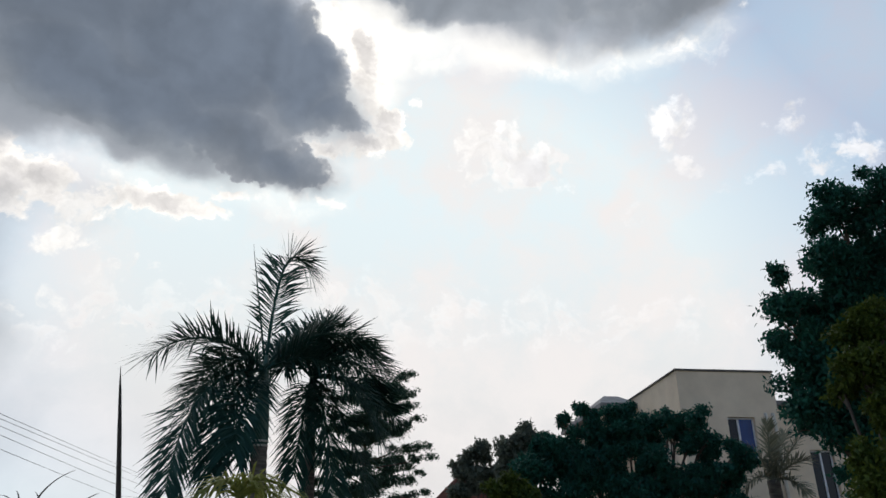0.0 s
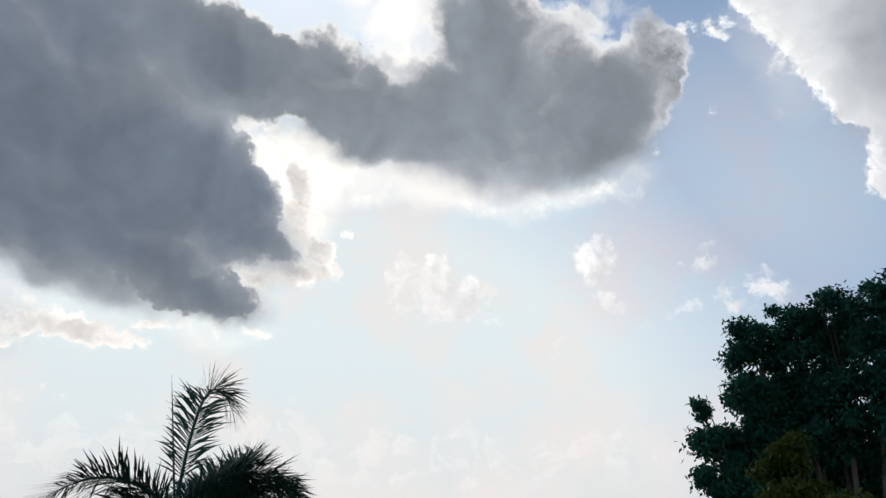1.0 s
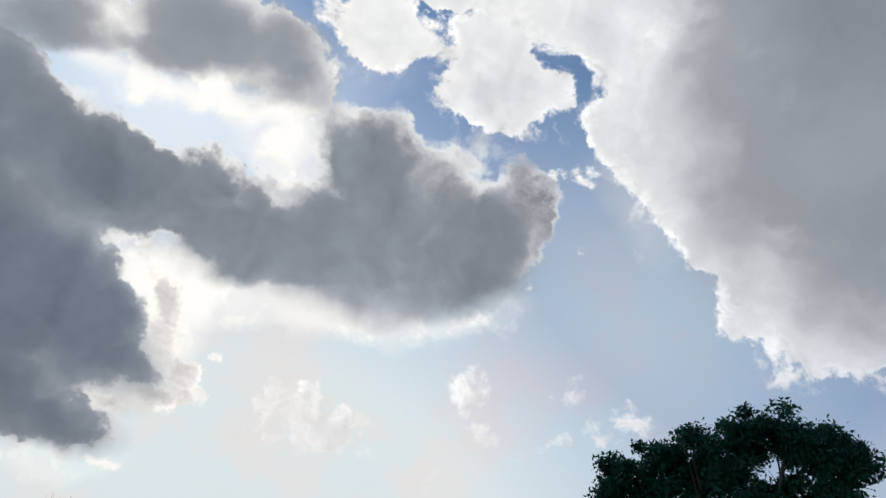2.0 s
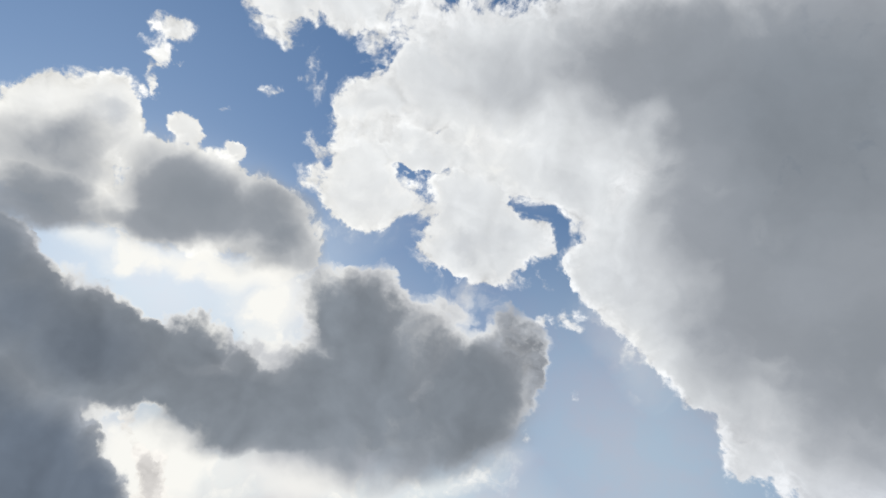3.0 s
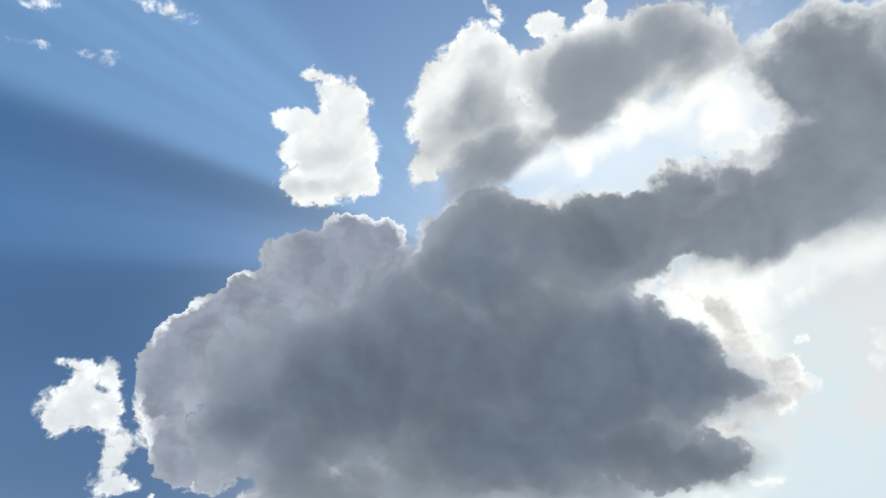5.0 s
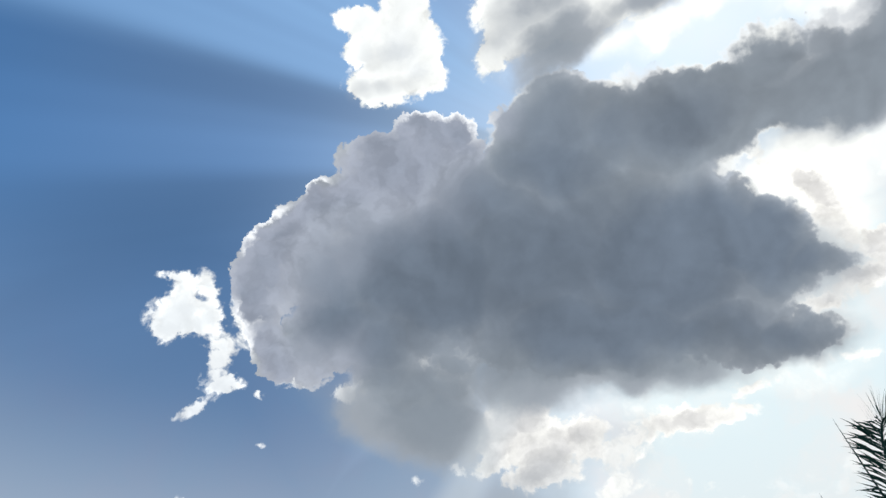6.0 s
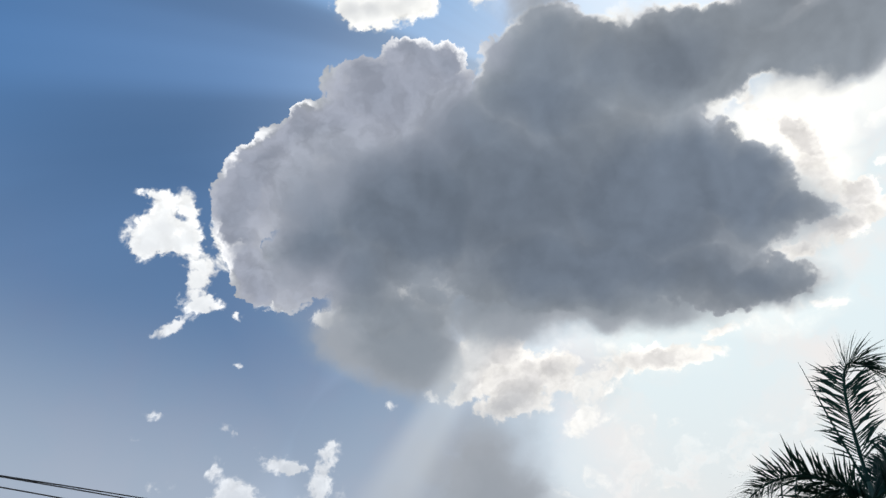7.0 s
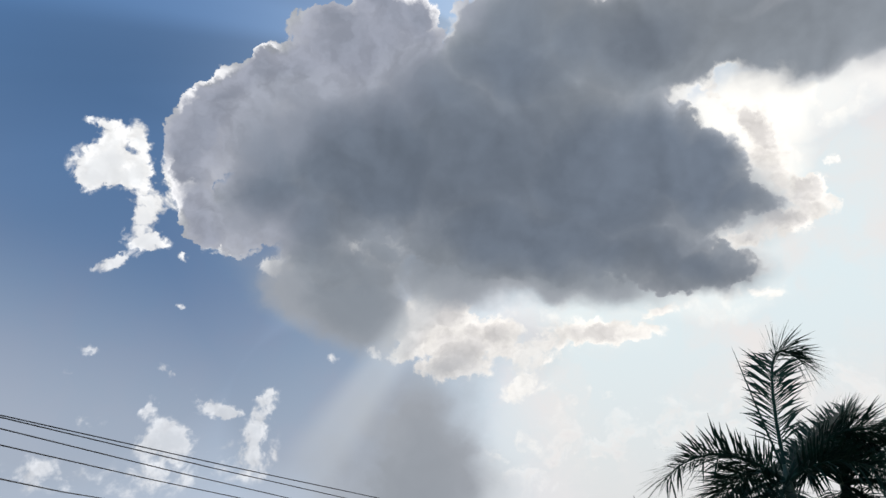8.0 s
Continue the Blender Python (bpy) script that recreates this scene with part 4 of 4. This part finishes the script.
for lo, hi in (((-0.05, -0.05, TOP - 0.06), (FRONT + 0.05, 0.27, TOP)), ((-0.05, 0.27, TOP - 0.06), (0.27, 9.76, TOP)), ((FRONT - 0.27, 0.27, TOP - 0.06), (FRONT + 0.05, 9.76, TOP))):
    part("coping", box(lo, hi, 0.012), COPING, house, "dark weathered parapet coping")
for x in (FRONT - 0.42, FRONT - 0.2):
    bm = bmesh.new()
    tube(bm, [Vector((x, -0.07, 0.1)), Vector((x, -0.07, TOP - 1.6)), Vector((x, -0.03, TOP - 1.3))], [0.05, 0.05, 0.05], 10)
    part("downpipe", bm, PIPE, house, "cream painted rain downpipe", True)
# Square strips stand for the two upright pipes on the side wall.
for y in (1.0, 1.85):
    part("wall_pipe", box((-0.16, y - 0.07, TOP - 3.2), (-0.002, y + 0.05, TOP - 1.1), 0.01), PIPE, house)
# wing to the right, set back, with tall windows
WX0, WX1, WY = FRONT + 0.003, FRONT + 6.0, 0.9
HOLES = [(FRONT + 1.3, FRONT + 2.05, TOP - 4.3, TOP - 2.2), (FRONT + 2.55, FRONT + 3.2, TOP - 3.2, TOP - 2.2), (FRONT + 3.6, FRONT + 4.4, TOP - 4.3, TOP - 2.2)]
wall_with_openings("wall", WX0, WX1, 0, TOP - 0.9, WY, WY + 0.22, HOLES, house, WALL, "cream rendered wall of the set-back wing")
for h in HOLES:
    window(house, *h, WY + 0.12, 0.5, GLASS)
part("roof", box((WX0, WY - 0.25, TOP - 0.897), (WX1, 9.4, TOP - 0.75), 0.02), ROOF, house)
part("wall", box((WX1 - 0.22, WY + 0.225, 0), (WX1, 9.3, TOP - 0.9)), WALL, house)
# lower wing behind, with a hipped roof
BX0, BX1, BY0, BY1, BZ = -0.95, -0.003, 3.9, 9.0, TOP - 0.08
part("wall", box((BX0, BY0, 0), (BX1, BY1, BZ - 0.35)), WALL, house, "cream rendered wall of the rear wing")
bm = bmesh.new()
lowv = [bm.verts.new(q) for q in ((BX0 - 0.35, BY0 - 0.35, BZ - 0.35), (BX1, BY0 - 0.35, BZ - 0.35), (BX1, BY1 + 0.35, BZ - 0.35), (BX0 - 0.35, BY1 + 0.35, BZ - 0.35))]
midv = [bm.verts.new(v.co + Vector((0, 0, 0.14))) for v in lowv]
topv = [bm.verts.new(q) for q in ((BX0 + 0.4, BY0 + 1.6, BZ + 0.45), (BX1, BY0 + 1.6, BZ + 0.45), (BX1, BY1 - 1.6, BZ + 0.45), (BX0 + 0.4, BY1 - 1.6, BZ + 0.45))]
bm.faces.new(lowv[::-1]), bm.faces.new(topv)
for a, b in ((lowv, midv), (midv, topv)):
    for i in range(4):
        bm.faces.new((a[i], a[(i + 1) % 4], b[(i + 1) % 4], b[i]))
part("roof", bm, ROOF, house, "grey hipped roof of the rear wing")

# red roof far behind the garden
SHED = (0.25, 30.00, 4.65)
shed = thing("house", (SHED[0], SHED[1], 0), "small cream house with a red pitched roof", "house")
part("wall", box((-0.6, 0, 0), (4.0, 4, SHED[2] - 0.9)), WALL, shed)
bm = bmesh.new()
v = [bm.verts.new(q) for q in ((-1.0, -0.4, SHED[2] - 0.9), (-1.0, 4.4, SHED[2] - 0.9), (0.3, -0.4, SHED[2] + 0.35), (0.3, 4.4, SHED[2] + 0.35), (4.3, -0.4, SHED[2] - 0.9), (4.3, 4.4, SHED[2] - 0.9))]
for f in ((0, 2, 3, 1), (2, 4, 5, 3), (0, 4, 2), (1, 3, 5), (0, 1, 5, 4)):
    bm.faces.new([v[i] for i in f])
part("roof", bm, RED_ROOF, shed, "red pitched roof")


# ---- trees ----
def clump(place, r):
    return (*place, r)


tree("tree", (6.59, 10.62, 0), [
    clump((6.27, 10.23, 6.79), 0.55), clump((6.94, 10.03, 7.07), 0.55), clump((7.32, 9.51, 6.91), 0.6),
    clump((8.14, 9.22, 7.09), 0.6), clump((8.41, 8.56, 6.83), 0.6), clump((9.06, 8.61, 6.49), 0.7),
    clump((6.06, 10.36, 6.00), 0.5), clump((6.90, 10.18, 6.13), 0.75), clump((7.67, 9.49, 6.03), 0.85),
    clump((8.54, 9.13, 5.88), 0.9), clump((5.25, 10.57, 5.83), 0.22), clump((5.24, 10.57, 5.31), 0.38),
    clump((5.30, 10.65, 4.80), 0.4), clump((5.85, 10.71, 5.22), 0.55), clump((5.43, 10.70, 4.07), 0.5),
    clump((5.92, 10.67, 4.41), 0.7), clump((5.48, 10.79, 3.71), 0.42), clump((6.38, 10.63, 3.97), 0.9),
] + [
    clump((6.58, 10.75, 5.24), 0.8), clump((6.33, 10.43, 2.90), 0.8), clump((7.37, 10.71, 4.68), 1.1), clump((7.18, 10.84, 3.35), 1.1),
    clump((6.38, 10.52, 5.51), 0.6), clump((7.12, 10.03, 5.33), 0.75), clump((7.85, 9.47, 5.13), 0.8), clump((6.30, 10.45, 5.87), 0.6), clump((5.83, 10.72, 3.53), 0.42),
], 190000, 0.088, NEEM_LEAF, "tall dark green broadleaf tree with a dense lobed crown", 3, 0.24)

tree("tree", (4.70, 7.68, 0), [
    clump((4.68, 8.04, 4.11), 0.2), clump((4.84, 7.83, 4.18), 0.25), clump((4.55, 7.76, 3.64), 0.22), clump((4.74, 7.65, 3.67), 0.3),
    clump((4.47, 8.04, 3.46), 0.16), clump((4.25, 7.48, 2.61), 0.2), clump((4.54, 7.54, 3.10), 0.22), clump((4.45, 7.36, 2.46), 0.4), clump((4.93, 7.53, 3.28), 0.5), clump((4.29, 7.46, 2.37), 0.2),
], 36000, 0.07, NEAR_LEAF, "olive green leafy tree with lit yellowish leaves", 5, 0.1)

tree("tree", (4.07, 15.47, 0), [
    clump((2.97, 15.52, 4.79), 0.2), clump((2.51, 15.40, 4.53), 0.17), clump((3.64, 15.58, 4.65), 0.25), clump((3.93, 15.51, 4.76), 0.2),
    clump((3.27, 15.46, 4.16), 0.45), clump((4.34, 15.40, 4.32), 0.5), clump((5.08, 14.75, 4.37), 0.3), clump((5.12, 14.74, 3.87), 0.4),
    clump((2.28, 15.33, 3.74), 0.5), clump((3.26, 15.15, 3.49), 0.6), clump((4.32, 14.88, 3.46), 0.6), clump((5.58, 14.24, 3.69), 0.25),
    clump((5.44, 14.19, 3.27), 0.35),
] + [
    clump((1.52, 14.92, 3.25), 0.45), clump((4.78, 14.43, 2.99), 0.5), clump((3.65, 14.75, 2.71), 0.7), clump((2.28, 15.03, 2.73), 0.6),
    clump((2.65, 15.37, 4.03), 0.35), clump((4.76, 15.07, 4.26), 0.35), clump((3.88, 15.32, 4.08), 0.5), clump((1.78, 15.20, 3.50), 0.4), clump((5.23, 14.38, 3.19), 0.4), clump((4.68, 15.09, 4.50), 0.2),
    clump((2.69, 15.16, 3.38), 0.5), clump((5.70, 14.09, 3.54), 0.25), clump((2.08, 15.46, 4.10), 0.25), clump((3.18, 15.48, 4.51), 0.25),
    clump((3.0, 15.0, 2.3), 0.8), clump((4.2, 14.6, 2.3), 0.8), clump((5.2, 14.2, 2.5), 0.6), clump((1.9, 15.0, 2.2), 0.7), clump((4.0, 14.9, 3.1), 0.6),
], 230000, 0.08, NEEM_LEAF, "dark green bushy tree in front of the cream house", 7, 0.16)

# Far trees, their leaves coloured pale to stand for haze.
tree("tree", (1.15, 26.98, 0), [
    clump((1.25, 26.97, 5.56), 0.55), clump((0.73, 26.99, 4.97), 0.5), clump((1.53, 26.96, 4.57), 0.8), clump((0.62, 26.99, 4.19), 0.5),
], 14000, 0.15, FAR_LEAF, "open-crowned tree behind the garden, paled grey green by distance haze", 11, 0.14)
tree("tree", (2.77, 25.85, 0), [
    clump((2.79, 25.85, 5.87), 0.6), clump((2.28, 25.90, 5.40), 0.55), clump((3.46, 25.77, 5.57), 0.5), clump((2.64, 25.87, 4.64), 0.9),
], 18000, 0.15, FAR_LEAF, "open-crowned tree behind the garden, paled grey green by distance haze", 12, 0.14)
tree("tree", (0.93, 12.97, 0), [
    clump((1.17, 12.95, 2.98), 0.25), clump((0.92, 12.97, 2.80), 0.25), clump((1.40, 12.92, 2.75), 0.3),
], 6000, 0.08, NEAR_LEAF, "small light green bushy tree among darker trees", 13, 0.08)

AT = (-1.72, 14.90, 4.01)
tiers = random.Random(41)
sprays_at = []
for k in range(10):
    drop = k / 9
    reach = 0.62 + 0.72 * min(drop * 1.8, 1.0)
    for side_of in (-1, 1):
        d = reach * tiers.uniform(0.8, 1.08)
        rise = tiers.uniform(0.15, 0.5)
        for step in (0.1, 0.32, 0.55, 0.78, 1.0):
            sprays_at.append((AT[0] + 0.4 * (1 - drop) + side_of * d * step, AT[1] + tiers.uniform(-0.6, 0.6) * (1.1 - step * 0.7), AT[2] + 0.95 - 3.0 * drop + rise * step + tiers.uniform(-0.05, 0.05), 0.44 - 0.26 * step))
tree("tree", (AT[0], AT[1], 0), sprays_at, 110000, 0.046, FEATHER_LEAF, "feathery dark green tree with tiered spreading branches", 17, 0.1, 0.19, 0.32, 34, tiered=True)


# ---- palms ----
def palm(name, foot, crown, fronds, label, seed, r=0.14, spear=None, leaf=0.55, mat=None, shaft=1.1, pairs=60, droop=0.35, width=0.028):
    """A feather palm: ringed trunk, green crownshaft and bowed fronds (base, over, tip in the world)."""
    rnd = random.Random(seed)
    base, top_at = Vector(foot), Vector(crown)
    top = thing(name, foot, label, "palm tree")
    head = top_at - base
    bm = bmesh.new()
    pts = bezier((0, 0, -0.1), head * 0.5 + Vector((0.04, 0, 0)), head - head.normalized() * shaft, 40)
    tube(bm, pts, [r * (1.25 - 0.3 * i / 40) * (1.05 if i % 2 else 0.97) for i in range(41)], 14)
    part("trunk", bm, PALM_BARK, top, "grey ringed palm trunk", True)
    if shaft:
        bm = bmesh.new()
        pts = bezier(head - head.normalized() * shaft, head - head.normalized() * shaft * 0.5, head + head.normalized() * 0.25, 10)
        tube(bm, pts, [r * k for k in (0.95, 1.0, 0.98, 0.94, 0.88, 0.8, 0.72, 0.62, 0.5, 0.38, 0.25)], 12)
        part("crownshaft", bm, SHAFT, top, "smooth green crownshaft", True)
        for up_by in (0.0, 0.07):
            bm = bmesh.new()
            tube(bm, [head - head.normalized() * (shaft + 0.03 - up_by), head - head.normalized() * (shaft - up_by)], [r * 1.08, r * 1.08], 14)
            part("leaf_scar", bm, BAND, top, "pale ring scar round the trunk", True)
    for a, b, c in fronds:
        frond(top, Vector(a) - base, Vector(b) - base, Vector(c) - base, leaf, pairs, mat, rnd, droop, width)
    if spear:
        bm = bmesh.new()
        a, b = head.copy(), Vector(spear) - base
        tube(bm, [a.lerp(b, k / 6) for k in range(7)], [0.022, 0.02, 0.018, 0.015, 0.012, 0.008, 0.002], 6)
        part("spear_leaf", bm, PALM_LEAF, top, "unopened spear leaf", True)
    return top


CROWN = (-2.91, 11.64, 4.61)
palm("palm_tree", (-2.82, 11.66, 0), CROWN, [
    (CROWN, (-2.99, 12.04, 7.68), (-2.33, 11.97, 6.39)),
    (CROWN, (-3.71, 10.99, 5.32), (-4.22, 10.27, 4.51)),
    (CROWN, (-3.78, 10.53, 4.46), (-3.67, 10.04, 2.58)),
    (CROWN, (-3.40, 10.98, 4.49), (-3.21, 10.41, 2.79)),
    (CROWN, (-1.87, 11.94, 5.93), (-1.01, 11.95, 4.72)),
    (CROWN, (-2.41, 12.36, 5.67), (-1.98, 13.04, 5.88)),
    (CROWN, (-2.05, 11.31, 5.04), (-1.33, 11.11, 4.17)),
    (CROWN, (-3.55, 12.39, 5.37), (-4.31, 12.68, 4.43)),
    ((-2.82, 11.65, 3.31), (-3.39, 11.60, 3.39), (-4.00, 11.51, 3.02)),
    (CROWN, (-3.56, 11.76, 5.18), (-4.10, 11.48, 4.25)),
    (CROWN, (-2.64, 12.21, 5.73), (-1.50, 12.90, 5.40)),
    (CROWN, (-2.97, 10.68, 4.07), (-2.93, 10.38, 3.12)),
], "tall feather palm with dark drooping fronds", 21, 0.13, (-3.31, 11.53, 6.82), 0.74, shaft=1.2, pairs=126, droop=0.14, width=0.03)

CROWN2 = (-2.43, 13.28, 4.88)
palm("palm_tree", (-2.29, 13.30, 0), CROWN2, [
    (CROWN2, (-2.39, 13.29, 5.64), (-2.16, 13.63, 6.14)),
    (CROWN2, (-1.75, 13.39, 6.13), (-1.00, 13.46, 4.95)),
    (CROWN2, (-1.88, 12.97, 4.59), (-1.30, 12.83, 2.94)),
    (CROWN2, (-2.46, 12.87, 4.47), (-2.49, 12.56, 3.08)),
    (CROWN2, (-2.09, 12.73, 4.44), (-1.80, 12.57, 2.83)),
    (CROWN2, (-3.07, 13.35, 5.66), (-3.49, 13.35, 4.68)),
    (CROWN2, (-1.60, 13.71, 5.77), (-1.22, 13.95, 4.71)),
    (CROWN2, (-2.10, 13.94, 6.20), (-1.44, 14.43, 5.69)),
    (CROWN2, (-1.69, 12.89, 5.10), (-1.01, 12.76, 3.57)),
    (CROWN2, (-2.67, 12.93, 5.64), (-2.80, 12.59, 4.91)),
    (CROWN2, (-1.58, 13.81, 5.12), (-0.91, 14.07, 4.30)),
    (CROWN2, (-2.11, 13.03, 5.79), (-1.65, 12.59, 5.01)),
], "feather palm with dark drooping fronds beside a feathery tree", 22, 0.1, None, 0.7, shaft=0.8, pairs=110, droop=0.22, width=0.028)

CROWN3 = (7.21, 16.49, 3.42)
palm("date_palm", (CROWN3[0], CROWN3[1], 0), CROWN3, [
    (CROWN3, (7.24, 16.48, 4.02), (7.27, 16.47, 4.63)),
    (CROWN3, (7.06, 16.56, 4.03), (6.82, 16.66, 4.11)),
    (CROWN3, (7.58, 16.33, 4.00), (7.79, 16.23, 4.22)),
    (CROWN3, (7.52, 16.14, 3.79), (7.75, 15.91, 3.76)),
    (CROWN3, (7.43, 16.07, 3.49), (7.53, 15.80, 3.12)),
    (CROWN3, (6.83, 16.33, 3.64), (6.43, 16.28, 3.16)),
    (CROWN3, (7.55, 16.78, 4.19), (7.82, 16.88, 4.45)),
], "small pale dusty date palm beside the cream house", 23, 0.14, None, 0.42, PALM_PALE, 0, 46, 0.12, 0.04)

CROWN4 = (-1.92, 7.25, 2.17)
palm("young_palm", (CROWN4[0], CROWN4[1], 0), CROWN4, [
    (CROWN4, (-1.99, 7.23, 2.62), (-1.30, 7.18, 2.23)),
    (CROWN4, (-2.02, 7.22, 2.60), (-2.29, 6.93, 2.17)),
    (CROWN4, (-1.93, 7.45, 2.54), (-1.61, 7.84, 2.22)),
], "young palm with arching yellow green fronds", 24, 0.06, None, 0.34, PALM_YOUNG, 0, 44, 0.5, 0.026)

# ---- pole, twigs and cables ----
BASE, TIP = (-5.09, 11.96, 2.65), (-5.38, 11.83, 4.73)
pole = thing("pole", (BASE[0], BASE[1], 0), "thin dark tapering pole with a pointed tip", "pole")
bm = bmesh.new()
a, b = Vector((-0.05, 0, -0.1)), Vector(TIP) - Vector((BASE[0], BASE[1], 0))
mid_at = Vector(BASE) - Vector((BASE[0], BASE[1], 0))
tube(bm, [a, mid_at, mid_at.lerp(b, 0.5), mid_at.lerp(b, 0.82), b], [0.05, 0.045, 0.036, 0.022, 0.003], 8)
part("shaft", bm, STEEL, pole, smooth=True)

BUSH = (-5.12, 9.74, 2.33)
bush = thing("shrub", (BUSH[0], BUSH[1], 0), "thin bare twiggy shrub with curling tips", "shrub")
origin = Vector((BUSH[0], BUSH[1], 0))
for ends in (((-5.16, 9.72, 2.46), (-5.05, 9.77, 2.71), (-4.83, 9.89, 2.82)), ((-5.12, 9.73, 2.40), (-5.17, 9.71, 2.50), (-5.20, 9.69, 2.53)),
             ((-5.33, 9.62, 2.39), (-5.36, 9.60, 2.52), (-5.39, 9.59, 2.53)), ((-5.35, 9.61, 2.32), (-5.44, 9.56, 2.48), (-5.53, 9.51, 2.47)),
             ((-4.70, 9.95, 2.42), (-4.62, 9.98, 2.50), (-4.53, 10.02, 2.54))):
    bm = bmesh.new()
    path = bezier(ends[0], ends[1], ends[2], 8)
    path = [Vector((p.x - origin.x, p.y - origin.y, p.z)) for p in path]
    tube(bm, [Vector((path[0].x * 0.2, path[0].y * 0.2, 0)), path[0].lerp(Vector((0, 0, 0.5)), 0.3), *path], [0.02, 0.014, *[0.012 - 0.0012 * i for i in range(9)]], 5)
    part("twig", bm, BARK, bush, smooth=True)

MAST = (-21.87, 63.33, 7.86)
mast = thing("utility_pole", (MAST[0], MAST[1], 0), "slim dark utility pole far behind the palm", "pole")
bm = bmesh.new()
tube(bm, [Vector((0, 0, -0.1)), Vector((0, 0, MAST[2] * 0.5)), Vector((0, 0, MAST[2] + 0.2))], [0.09, 0.08, 0.06], 10)
part("post", bm, STEEL, mast, smooth=True)
for route in (((-19.58, 7.23, 7.14), (-20.78, 22.50, 8.64), (-19.75, 32.47, 8.03), (-22.18, 57.90, 8.03)), ((-19.57, 7.24, 7.09), (-21.74, 21.61, 8.55), (-19.71, 32.49, 7.81), (-22.15, 57.91, 7.78)),
              ((-19.54, 7.32, 6.83), (-23.27, 20.03, 8.37), (-19.65, 32.53, 7.49), (-22.07, 57.94, 7.25)), ((-19.50, 7.44, 6.46), (-24.47, 18.60, 8.20), (-19.58, 32.57, 7.11), (-22.84, 57.64, 6.89)),
              ((-19.40, 7.66, 5.71), (-27.19, 14.51, 7.61), (-19.47, 32.64, 6.51), (-24.66, 56.89, 6.82))):
    a, b, c, d = [Vector(p) for p in route]
    a.x, b.x = a.x + 0.353, b.x + 0.353
    start = a - (b - a) * 1.2
    end = Vector((MAST[0], MAST[1], d.z + (d.z - c.z) * 0.2))
    wire = thing("overhead_cable", start, "thin black overhead cable strung from a distant pole", "cable", "overhead cables")
    path = [start, a, a.lerp(b, 0.5) - Vector((0, 0, 0.03)), b, b.lerp(c, 0.5), c, c.lerp(d, 0.5) - Vector((0, 0, 0.03)), d, end]
    bm = bmesh.new()
    tube(bm, [p - start for p in path], [0.018, 0.018, 0.018, 0.018, 0.016, 0.012, 0.01, 0.009, 0.009], 6)
    part("strand", bm, CABLE, wire, smooth=True)
